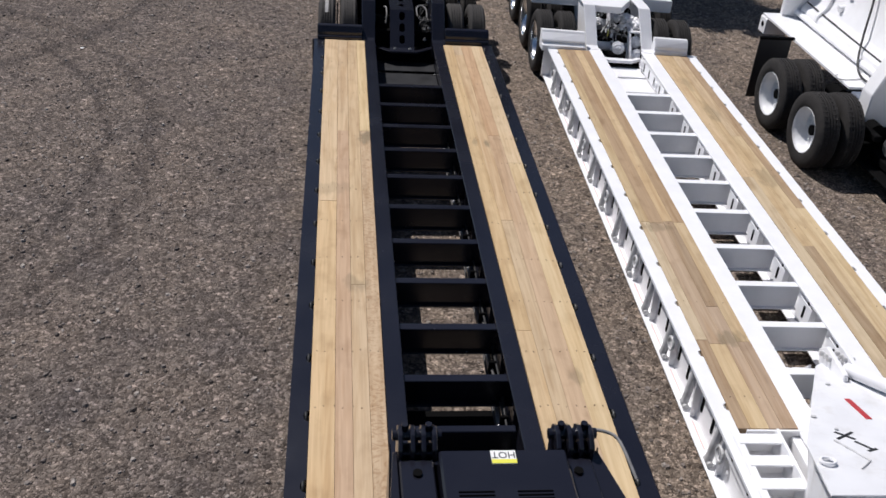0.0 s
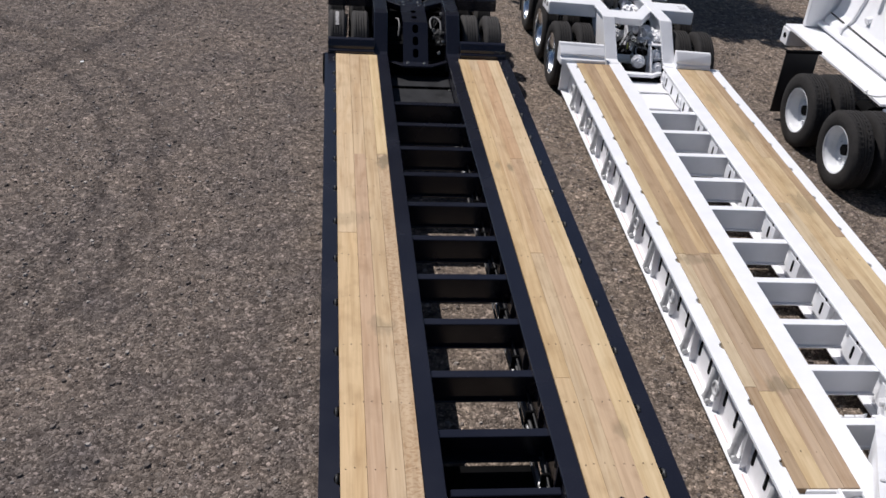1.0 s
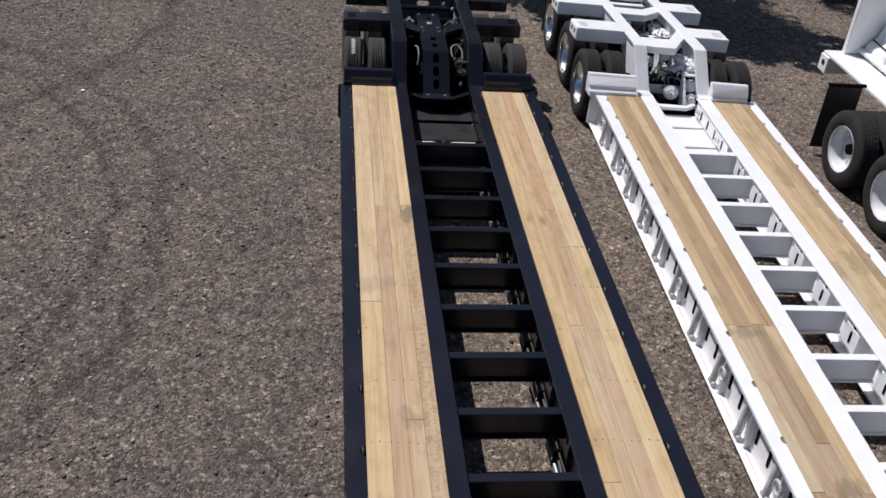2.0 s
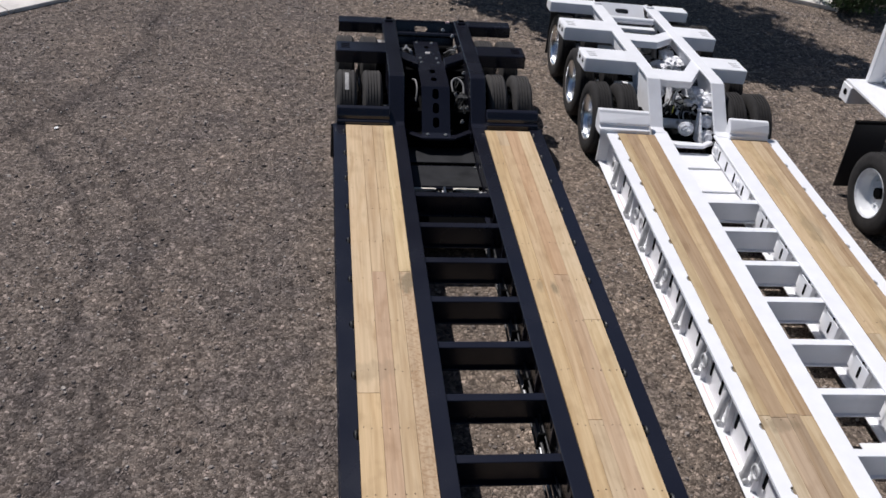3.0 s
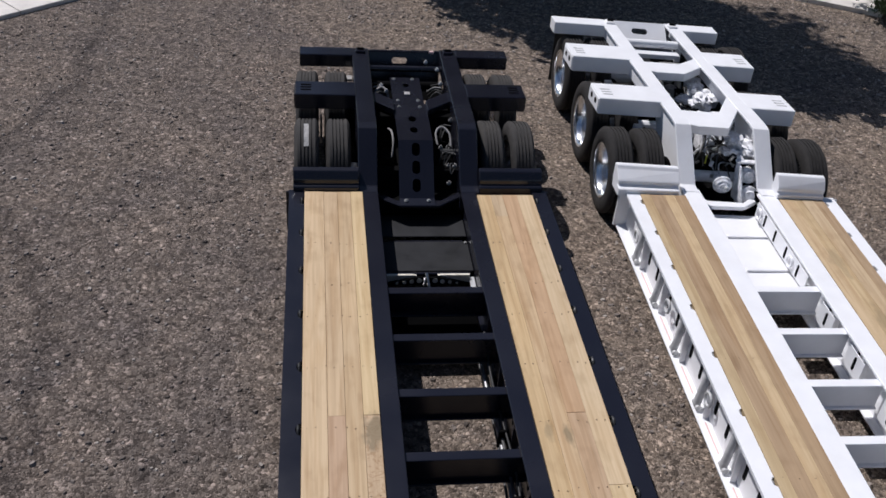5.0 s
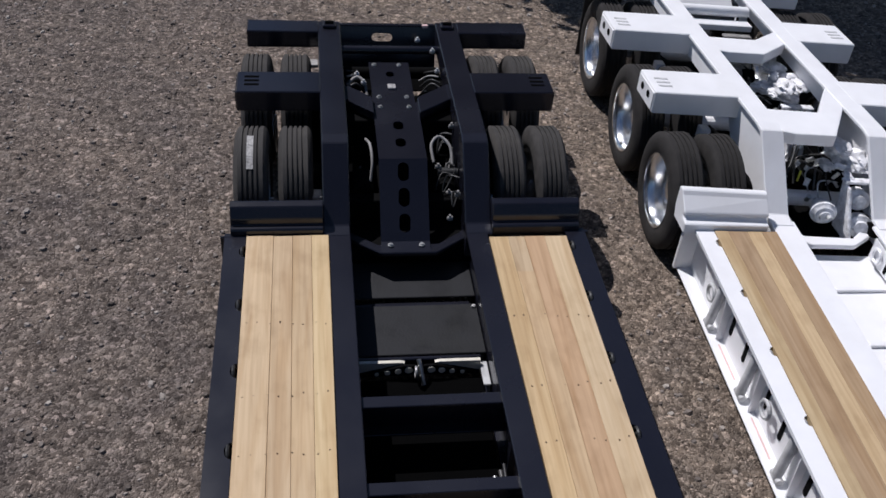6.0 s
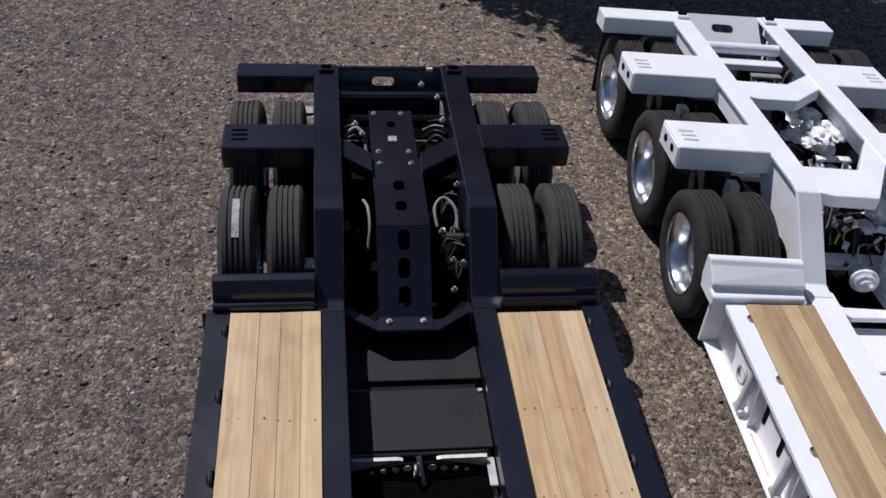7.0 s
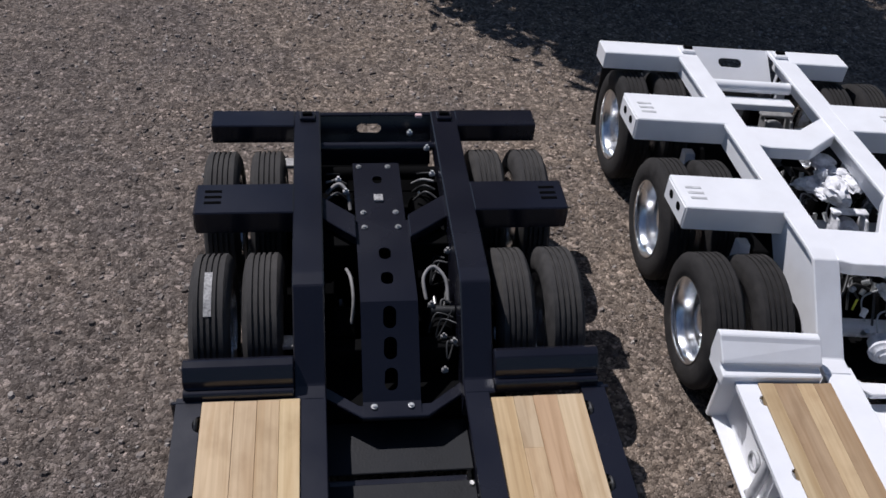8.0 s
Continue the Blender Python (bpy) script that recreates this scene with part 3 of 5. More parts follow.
def lowboy(name, m, mat, P, label):
    root = thing(name, m, label, "trailer", "lowboy trailers")
    hw, wo, wi, g, tail, top = P["hw"], P["wo"], P["wi"], P["gap"], P["tail"], P["top"]
    a0, a1 = P["arm"]
    for s in (-1, 1):
        bw, track, ridge_end = (P[k][(s + 1) // 2] for k in ("bw", "track", "ridge_end"))

        def bx(x0, x1, *r, **k):
            return box(min(s * x0, s * x1), max(s * x0, s * x1), *r, **k)
        rail_plate(root, mat, s, hw, wo, P["rings"], P["length"], 0.03 if P["white"] else 0.042)
        web, foot = hw - P["recess"], P["foot"]
        part("rail_web", bx(web - 0.012, web, 0.1 - P["length"], 0.0, foot, 0.57, bevel=0), mat, root)
        part("lower_flange", bx(web - 0.05, hw + P["lip"], 0.2 - P["length"], P["post"], foot - 0.016, foot, bevel=0.004), mat, root)
        bays = P["bays"]
        for y0, y1 in zip(bays, bays[1:]):
            for u in (0.30, 0.68):
                # no opening is cut: a dark plate gives the slot's shade
                part("slot", slot_shade_mesh(s * (web + 0.001), y0 + (y1 - y0) * u, (0.57 + foot) / 2 + 0.0, 0.024, 0.075), DARK, root)
            if P["white"]:
                part("reflector_strip", bx(web + 0.035, web + 0.047, y1 + 0.16, y0 - 0.18, foot, foot + 0.003, bevel=0), PINK, root, "faded red strip")
        for y in bays:
            bm = rod((s * (web + 0.01), y + 0.05, 0.555), (s * (hw - 0.03), y, foot + 0.035), 0.034, 10)
            rod((s * (hw - 0.035), y - 0.05, foot + 0.03), (s * (hw - 0.035), y + 0.05, foot + 0.03), 0.028, 10, bm)
            smooth(part("outrigger_bracket", bm, GREY if P["white"] else mat, root, "grey steel bracket" if P["white"] else ""))
            if P["white"]:
                part("gusset", prism([(s * (web - 0.005), foot), (s * (web - 0.005), 0.568), (s * (web + 0.07), 0.568), (s * (web + 0.05), foot)], "y", y - 0.13, y - 0.12, 0), mat, root)
                continue
            bm = bmesh.new()
            for sy in (-0.055, 0.055):
                prism([(s * (web - 0.005), foot), (s * (web - 0.005), 0.568), (s * (web + 0.05), 0.568), (s * (web + 0.03), foot)], "y", y + sy - 0.004, y + sy + 0.004, 0, bm)
            part("gusset", bm, mat, root)
        for i, y in enumerate(P["rings"]):
            # dark floor that stands for the shade in the pocket
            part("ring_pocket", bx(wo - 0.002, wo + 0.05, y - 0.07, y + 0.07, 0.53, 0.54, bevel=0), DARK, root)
            tie_ring(root, mat, s * (wo + 0.012), y, s)
            if P["white"] and i % 2 == 0:
                part("hanging_ring", ring(s * (web + 0.06), y - 0.28, 0.36, 0.06, 0.014), GREY, root)
        part("rail_end", bx(web - 0.05, hw + 0.03, -0.015, 0.01, foot - 0.016, 0.60), mat, root)
        # inner beam
        part("beam_flange", bx(g, wi, -P["length"], 0.03, 0.569, 0.598), mat, root)
        part("beam_web", bx(wi - 0.11, wi - 0.095, -P["length"], 0.02, 0.18, 0.57, bevel=0), mat, root)
        part("beam_foot", bx(g + 0.01, wi - 0.02, -P["length"], 0.02, 0.16, 0.18, bevel=0.004), mat, root)
        for y in P["cross"]:
            part("stiffener", bx(g + 0.004, wi - 0.105, y - 0.40, y - 0.385, 0.18, 0.57, bevel=0), mat, root)
            # dark plate for the shade in a slot of the beam web
            part("slot", slot_shade_mesh(s * (wi - 0.112), y - 0.22, 0.44), DARK, root)
        # deck end: bumper ridge, end plate and arm of the bogie
        inner = P["ridge_from"][(s + 1) // 2]
        part("bumper_ridge", prism(P["ridge"], "x", min(s * inner, s * ridge_end), max(s * inner, s * ridge_end), 0.006), mat, root)
        arm = [(-0.02, 0.50), (-0.02, 0.6), (0.08, 0.615), (0.50, top - 0.015), (0.60, top), (tail, top), (tail, top - 0.17), (1.10, top - 0.24), (0.80, 0.56), (0.15, 0.38), (-0.02, 0.38)]
        inset = 0.035 if P["white"] else 0.0
        web0 = a0 + 0.09 if P["white"] else a0
        part("bogie_arm", prism(arm, "x", min(s * web0, s * (a1 - inset)), max(s * web0, s * (a1 - inset)), 0.008), mat, root)
        if inset:
            # the top flange oversails the web of the arm
            over = [(-0.03, 0.604), (0.08, 0.62), (0.50, top - 0.011), (0.60, top + 0.003), (tail, top + 0.003)]
            under = [(tail, top - 0.028), (0.61, top - 0.028), (0.52, top - 0.042), (0.10, 0.59), (-0.03, 0.575)]
            part("arm_flange", prism(over + under, "x", min(s * (a0 - 0.003), s * a1), max(s * (a0 - 0.003), s * a1), 0.006), mat, root)
        for y0, y1 in P["boxes"]:
            o = part("fender_box", bx(a1 - 0.007 - inset, bw, y0, y1, top - P["deep"], top + 0.005, bevel=0.008), mat, root)
            part("end_cap", bx(bw - 0.004, bw + 0.008, y0 + 0.02, y1 - 0.02, top - P["deep"] + 0.015, top - 0.015), mat, o)
            for k in (0.32, 0.68):
                # dark disc on the cap for the shade inside its hole
                part("cap_hole", rod((s * (bw + 0.006), y0 + (y1 - y0) * k, top - 0.08), (s * (bw + 0.0105), y0 + (y1 - y0) * k, top - 0.08), 0.032, 14), DARK, o)
            for k in range(3):
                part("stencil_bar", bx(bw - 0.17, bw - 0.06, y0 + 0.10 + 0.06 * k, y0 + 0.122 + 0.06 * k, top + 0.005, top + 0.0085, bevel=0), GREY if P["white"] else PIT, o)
        y0, y1 = P["tails"]
        part("tail_box", bx(a1 - 0.007 - inset, bw - 0.04, y0, y1, top - 0.15, top + 0.005, bevel=0.008), mat, root)
        cl = part("cleat", bx(g + 0.04, g + 0.15, y0 + 0.06, y0 + 0.16, top, top + 0.03), mat, root)
        part("cleat_pin", rod((s * (g + 0.06), y0 + 0.11, top + 0.035), (s * (g + 0.13), y0 + 0.11, top + 0.035), 0.018, 8), DARK, cl)
        # wheels in pairs
        for y in P["axles"]:
            add_wheel(root, P["wheel"], s * track, y, 0.475, s, P["rim_label"])
            add_wheel(root, P["wheel"], s * (track - 0.325), y, 0.475, -s, P["rim_label"])
            part("brake_drum", rod((s * (track - 0.46), y, 0.475), (s * (track - 0.6), y, 0.475), 0.19, 24), DARK, root)
            part("air_bag", rod((s * (g + 0.10), y + 0.28, 0.36), (s * (g + 0.10), y + 0.28, 0.62), 0.11, 18), DARK, root)
            bm = prism([(y - 0.5, 0.475), (y - 0.42, 0.56), (y + 0.30, 0.42), (y + 0.32, 0.34), (y, 0.36)], "x", min(s * (g + 0.03), s * (g + 0.15)), max(s * (g + 0.03), s * (g + 0.15)), 0.008)
            part("trailing_arm", bm, DARK, root)
    for y in P["axles"]:
        part("axle", rod((-0.82, y, 0.475), (0.82, y, 0.475), 0.065, 14), WHITE if P["white"] else DARK, root)
    for y in P["cross"]:
        bm = box(-g - 0.06, g + 0.06, y - 0.085, y, 0.55, 0.568, 0.004)
        low = 0.31
        box(-g - 0.05, g + 0.05, y - 0.05, y - 0.038, low, 0.551, 0, bm)
        box(-g - 0.05, g + 0.05, y - 0.085, y, low - 0.015, low + 0.001, 0.003, bm)
        part("cross_member", bm, mat, root)
    return root


def ring(x, y, z, r, thick, sides=16, flat=False):
    """A steel ring that hangs in the yz plane, or lies flat."""
    bm = bmesh.new()
    rows = []
    for i in range(sides):
        a = 2 * math.pi * i / sides
        row = []
        for k in range(6):
            b = 2 * math.pi * k / 6
            q, h = r + thick * math.cos(b), thick * math.sin(b)
            p = (q * math.cos(a), q * math.sin(a))
            row.append(bm.verts.new((x + p[0], y + p[1], z + h) if flat else (x + h, y + p[0], z + p[1])))
        rows.append(row)
    for i in range(sides):
        a, b = rows[i], rows[(i + 1) % sides]
        for k in range(6):
            bm.faces.new((a[k], a[(k + 1) % 6], b[(k + 1) % 6], b[k]))
    bmesh.ops.recalc_face_normals(bm, faces=bm.faces[:])
    return bm


def slot_shade_mesh(x, y, z, r=0.017, h=0.05):
    """A narrow upright slot's shade as a dark plate, standing 2 mm proud."""
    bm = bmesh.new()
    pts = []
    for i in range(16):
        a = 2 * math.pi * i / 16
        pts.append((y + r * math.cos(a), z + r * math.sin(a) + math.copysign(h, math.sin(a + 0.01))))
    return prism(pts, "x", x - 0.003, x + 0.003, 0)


BLACK_CROSS = [-1.51, -2.13, -2.77, -3.41, -4.07, -4.74, -5.42, -6.11, -6.81, -7.49]
WHITE_CROSS = [-1.55, -2.14, -2.78, -3.40, -4.05, -4.72, -5.44, -6.11, -6.76, -7.42]
alloy_wheel = wheel_meshes(0.475, ALLOY, ALLOY, half=0.112)
road_wheel = wheel_meshes(0.475, ALLOY, ALLOY, half=0.115, rubber=RUBBER_DUSTY)
BP = dict(white=False, length=9.75, deep=0.17, hw=1.295, wo=1.1465, wi=0.5715, gap=0.4175, tail=2.41, top=1.06, recess=0.10, foot=0.16, lip=0.0, post=-0.02, bw=(1.25, 1.25), arm=(0.4175, 0.61), ridge=[(0.0, 0.56), (0.004, 0.64), (0.02, 0.652), (0.05, 0.652), (0.055, 0.70), (0.10, 0.775), (0.15, 0.79), (0.195, 0.76), (0.195, 0.56)], ridge_from=(0.608, 0.608), ridge_end=(1.255, 1.255), track=(1.125, 1.125),
          cross=BLACK_CROSS, bays=[c + 0.3 for c in BLACK_CROSS], rings=[-0.17, -0.71, -1.29, -1.89, -2.53, -3.19, -3.87, -4.54, -5.22, -5.92, -6.60, -7.32, -8.0, -8.7],
          boxes=[(1.185, 1.50)], tails=(2.20, 2.41), axles=[0.74, 1.89], wheel=alloy_wheel, rim_label="polished alloy wheel")
WP = dict(white=True, length=9.75, deep=0.19, hw=1.12, wo=0.983, wi=0.50, gap=0.306, tail=3.28, top=1.12, recess=0.10, foot=0.13, lip=0.0, post=0.04, bw=(1.17, 1.0), arm=(0.335, 0.505), ridge=[(-0.085, 0.56), (-0.085, 0.645), (-0.04, 0.655), (-0.03, 0.675), (-0.05, 0.69), (-0.045, 0.71), (0.03, 0.795), (0.05, 0.82), (0.075, 0.825), (0.105, 0.82), (0.105, 0.56)], ridge_from=(0.565, 0.48), ridge_end=(1.21, 0.98), track=(1.075, 1.0),
          cross=WHITE_CROSS, bays=[-0.6 - 0.682 * i for i in range(12)], rings=[-0.20, -0.75, -1.31, -1.89, -2.51, -3.17, -3.85, -4.52, -5.22, -5.90, -6.56, -7.28, -7.95],
          boxes=[(0.96, 1.34), (2.05, 2.43)], tails=(3.07, 3.28), axles=[0.53, 1.64, 2.96], wheel=road_wheel, rim_label="polished alloy wheel")
WHITE_AT = pose(3.277, 0, 0, 0, 0, -1.27)

ground()
loose_stones()
strip("pavement", (-14.06, -2.46), (-2.3, 8.4), 0.62, 0.06, "pale concrete walk along the gravel")
strip("kerb", (4.9, 8.62), (8.6, 6.55), 0.75, 0.08, "pale concrete kerb strip beyond the gravel")

black_trailer = lowboy("lowboy_trailer", pose(0.0085, 0, 0), BLACK, BP, "black steel lowboy trailer with two new wooden plank decks")
white_trailer = lowboy("lowboy_trailer", WHITE_AT, WHITE, WP, "white steel lowboy trailer with two worn wooden plank decks")


# ---- black bogie: cover plate, lip, braces, hoses ----
def inclined(points, width, thick, x, holes, mat, root, name):
    """A plate bent along y: one sheet from point to point of (y, z), pierced by slots given as (segment, fraction)."""
    bm = bmesh.new()
    for i, ((y0, z0), (y1, z1)) in enumerate(zip(points, points[1:])):
        length = math.hypot(y1 - y0, z1 - z0)
        m = Matrix.Translation((x, (y0 + y1) / 2, (z0 + z1) / 2)) @ Matrix.Rotation(math.atan2(z1 - z0, y1 - y0), 4, "X")
        slab(width, length, thick, [(hx, (u - 0.5) * length, half, r) for k, u, hx, half, r in holes if k == i], bm, m)
    return part(name, bm, mat, root)


def bolt(root, x, y, z, r=0.013, h=0.014):
    bm = rod((x, y, z - 0.004), (x, y, z + 0.004), r * 1.6, 12)
    rod((x, y, z), (x, y, z + h), r, 6, bm)
    part("bolt", bm, ZINC, root)


def v_cross(root, mat, g, y_arm, y_mid, half, width, z0, z1, label=""):
    """A cross member that dips towards the deck in its middle."""
    out = [(-g - 0.01, y_arm), (-half, y_mid), (half, y_mid), (g + 0.01, y_arm), (g + 0.01, y_arm + width), (half + 0.02, y_mid + width), (-half - 0.02, y_mid + width), (-g - 0.01, y_arm + width)]
    return part("bogie_cross_member", prism(out, "z", z0, z1, 0.006), mat, root, label)


def black_bogie(root):
    g, top = BP["gap"], BP["top"]
    front, rear = BP["axles"]
    holes = [(1, 0.22, 0.0, 0.028, 0.042), (1, 0.53, 0.0, 0.028, 0.042), (1, 0.84, 0.0, 0.028, 0.042), (2, 0.27, 0.0, 0.016, 0.040), (2, 0.57, 0.0, 0.016, 0.040)]
    cover = inclined([(-0.08, 0.49), (0.015, 0.51), (0.46, 0.93), (1.225, 0.95)], 0.355, 0.012, -0.02, holes, BLACK, root, "cover_plate")
    inclined([(1.23, 0.938), (1.90, 0.935)], 0.335, 0.012, -0.025, [(0, 0.70, 0.0, 0.01, 0.034)], BLACK, root, "rear_cover_plate")
    part("square_plate", box(-0.06, 0.005, 1.44, 1.51, 0.938, 0.955, 0.003), LABEL, root, "grey inspection plate")
    for x, y, z in ((-0.13, -0.02, 0.506), (0.095, -0.02, 0.506), (-0.14, 1.15, 0.951), (0.085, 1.15, 0.951), (-0.14, 1.32, 0.941), (0.08, 1.32, 0.941), (-0.15, 1.85, 0.938), (0.06, 1.85, 0.938)):
        bolt(cover, x, y, z)
    v_cross(root, BLACK, g, 0.075, -0.09, 0.20, 0.10, 0.455, 0.49)
    # dark sheet added under the cross member to stop sunlight leaking through
    part("closing_plate", prism([(-g, 0.10), (-0.20, -0.06), (0.20, -0.06), (g, 0.10), (g, 0.5), (-g, 0.5)], "z", 0.44, 0.454, 0), DARK, root)
    # rear frame: tail sheet with its oblong window, cross tubes and braces
    m = Matrix.Translation((0, 2.31, 0.86)) @ Matrix.Rotation(radians(70), 4, "X") @ Matrix.Rotation(radians(90), 4, "Z")
    part("tail_sheet", slab(0.40, 2 * g + 0.01, 0.010, [(0.09, 0.05, 0.055, 0.036)], m=m), BLACK, root)
    part("tail_lip", box(-g, g, 2.37, 2.41, top - 0.032, top - 0.012), BLACK, root)
    smooth(part("cross_tube", rod((-g, 2.06, 0.97), (g, 2.06, 0.97), 0.035, 14), BLACK, root))
    smooth(part("cross_tube", rod((-g, 1.93, 0.82), (g, 1.93, 0.82), 0.05, 14), DARK, root))
    for s in (-1, 1):
        x0, x1 = (-0.20, -g - 0.01) if s < 0 else (0.155, g + 0.01)
        pts = [(x0, 1.00), (x0, 1.23), (x1, 1.45), (x1, 1.21)]
        part("brace", prism(pts if s > 0 else pts[::-1], "z", 0.92, 0.995, 0.006), BLACK, root)
    # added near-black sheets that stand for the shade below the arms
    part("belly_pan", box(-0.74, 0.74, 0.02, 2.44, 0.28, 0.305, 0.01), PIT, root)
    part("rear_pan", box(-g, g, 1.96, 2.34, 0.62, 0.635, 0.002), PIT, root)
    part("bogie_spine", box(-0.18, 0.14, 0.34, 2.1, 0.36, 0.60, 0.02), DARK, root)
    part("mid_cross_member", box(-g, g, 1.03, 1.17, 0.66, 0.90), DARK, root)
    part("spring_hanger", box(-g, g, 0.31, 0.41, 0.42, 0.66), DARK, root)
    # axle gear between the arms
    rng = random.Random(8)
    for y in (front, rear):
        for s in (-1, 1):
            bm = rod((s * 0.31, y - 0.30, 0.64), (s * 0.31, y - 0.13, 0.64), 0.085, 18)
            rod((s * 0.31, y - 0.13, 0.64), (s * 0.31, y - 0.11, 0.64), 0.095, 18, bm)
            smooth(part("brake_chamber", bm, DARK, root))
            smooth(part("push_rod", rod((s * 0.31, y - 0.11, 0.64), (s * 0.31, y + 0.04, 0.64), 0.012, 8), ZINC, root))
    for i in range(8):
        y = 0.22 + 0.125 * i
        a = Vector((0.39, y, rng.uniform(0.72, 0.90)))
        b = Vector((rng.uniform(0.24, 0.33), y + rng.uniform(-0.10, 0.17), rng.uniform(0.60, 0.76)))
        c = Vector((0.385, y + rng.uniform(0.1, 0.3), rng.uniform(0.6, 0.86)))
        smooth(part("air_hose", tube([a, (a + b) / 2 + Vector((-0.03, 0.05, 0.05)), b, c], rng.choice((0.006, 0.008))), rng.choice((CABLE, HOSE, HOSE)), root), 80)
    for i in range(4):
        y = 1.52 + 0.10 * i
        for s in (-1, 1):
            smooth(part("air_hose", tube([(s * 0.385, y, 0.90), (s * 0.31, y + 0.05, 0.92 - 0.02 * i), (s * 0.24, y + 0.11, 0.80)], 0.009), (CABLE, HOSE, DULL, HOSE)[i], root), 80)
    smooth(part("air_hose", tube([(0.23, 0.60, 0.80), (0.22, 0.72, 0.88), (0.29, 0.80, 0.90), (0.365, 0.72, 0.86), (0.375, 0.60, 0.76)], 0.012), DULL, root, "grey bent air hose"), 80)
    smooth(part("cross_shaft", rod((0.26, 0.56, 0.74), (0.41, 0.55, 0.74), 0.034, 12), HOSE, root))
    smooth(part("air_hose", tube([(-0.27, 0.86, 0.84), (-0.245, 0.72, 0.88), (-0.235, 0.58, 0.82), (-0.25, 0.50, 0.7)], 0.011), DULL, root, "grey looped air hose"), 80)
    smooth(part("air_hose", tube([(-0.385, 1.62, 0.88), (-0.30, 1.66, 0.93), (-0.24, 1.60, 0.90), (-0.22, 1.50, 0.82)], 0.014), DULL, root, "grey looped air hose"), 80)
    for p in ((0.24, 0.57, 0.78), (0.36, 0.30, 0.72), (0.34, 2.02, 0.98), (0.23, 2.22, 0.98), (0.31, 0.40, 0.66), (0.30, 0.19, 0.58), (0.36, 1.78, 0.92), (-0.32, 1.72, 0.92), (-0.27, 1.58, 0.92), (0.38, 0.95, 0.90)):
        bm = rod(p, (p[0] + 0.04, p[1], p[2]), 0.015, 10)
        rod((p[0] + 0.02, p[1], p[2] - 0.02), (p[0] + 0.02, p[1], p[2] + 0.03), 0.010, 8, bm)
        smooth(part("valve", bm, GREY if p[1] > 1.5 else DULL, root, "dull metal air fitting"))
    for x, y, z in ((-0.66, 2.02, 0.84), (-0.66, 0.40, 0.64)):
        part("marker_plate", box(x - 0.045, x + 0.045, y - 0.05, y + 0.05, z, z + 0.03, 0.004), LABEL, root, "pale marker plate")
    part("tag", box(0.30, 0.35, 2.33, 2.36, top - 0.02, top + 0.006, 0.003), PINK, root, "small red lamp")
    # label stuck on the front tyre
    bm = bmesh.new()
    m = Matrix.Translation((-BP["track"][0], front, 0.475))
    for i in range(3):
        a = radians(31 - 12 * i)
        box(-0.026, 0.022, -0.055, 0.055, 0.4735, 0.4765, 0, bm, m @ Matrix.Rotation(a, 4, "X"))
    part("tyre_label", bm, LABEL, root, "white paper label on the tread")
    for y in (front, rear):
        part("mud_line", rod((-0.97, y - 0.38, 0.30), (-0.97, y - 0.38, 0.66), 0.012, 8), STEEL, root)


def black_well(root):
    g = BP["gap"]
    for y0, y1, z in ((-0.355, 0.05, 0.30), (-0.905, -0.425, 0.288)):
        sheet = part("well_sheet", box(-g - 0.03, g + 0.038, y0, y1, z - 0.015, z), SLATE, root, "grey-black steel sheet")
        if y1 < 0:
            part("sheet_bolt", rod((0.43, y1 - 0.03, z - 0.002), (0.43, y1 - 0.03, z + 0.012), 0.016, 8), ZINC, sheet)
    # upright dark sheet added to keep sun off the well and read as void
    part("well_bulkhead", box(-g, g, 0.055, 0.07, 0.24, 0.438, 0), DARK, root)
    part("well_beam", box(-g, g, -0.415, -0.365, 0.19, 0.262), BLACK, root)
    part("well_beam", box(-g, g, -0.945, -0.915, 0.18, 0.285), BLACK, root)
    # added near-black sheet in place of the dark void behind the cross member
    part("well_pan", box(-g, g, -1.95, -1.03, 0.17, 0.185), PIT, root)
    part("well_plate", box(g - 0.012, g + 0.038, -1.16, -0.95, 0.235, 0.25), GREY, root, "pale bare plate")
    # the suspension linkage behind the first cross member
    for s in (-1, 1):
        arm = prism([(s * 0.02, 0.285), (s * 0.10, 0.29), (s * 0.40, 0.215), (s * 0.40, 0.19), (s * 0.02, 0.20)][::s], "y", -1.01, -0.99, 0.004)
        plate = part("link_plate", arm, DARK, root)
        for k in range(4):
            x, z = s * (0.075 + 0.07 * k), 0.252 - 0.010 * k
            part("link_hole", rod((x, -1.016, z), (x, -1.009, z), 0.027 - 0.004 * k, 12), CREAM, plate, "bright round hole")
        part("link_guard", prism([(s * 0.10, 0.288), (s * 0.13, 0.296), (s * 0.405, 0.296), (s * 0.405, 0.21)][::s], "y", -0.985, -0.960, 0), CREAM, root, "cream plastic guard")
    smooth(part("link_pin", rod((0.02, -1.10, 0.20), (-0.01, -0.99, 0.33), 0.016, 10), ZINC, root))
    part("link_clevis", ring(-0.03, -1.05, 0.27, 0.035, 0.010), STEEL, root)
    # cables and a tube along the beam, seen between the cross members
    for x, z, r, mat in ((0.385, 0.30, 0.014, CABLE), (0.365, 0.24, 0.018, STEEL), (0.395, 0.36, 0.010, HOSE), (0.35, 0.20, 0.012, CABLE)):
        pts = [(x + 0.012 * math.sin(1.7 * i + r * 900), -1.9 - 0.5 * i, z + 0.012 * math.cos(2.3 * i)) for i in range(14)]
        smooth(part("air_line", tube(pts, r), mat, root), 80)
    for c in BLACK_CROSS[2:]:
        part("line_clamp", box(0.345, 0.41, c - 0.30, c - 0.27, 0.19, 0.38), DARK, root)


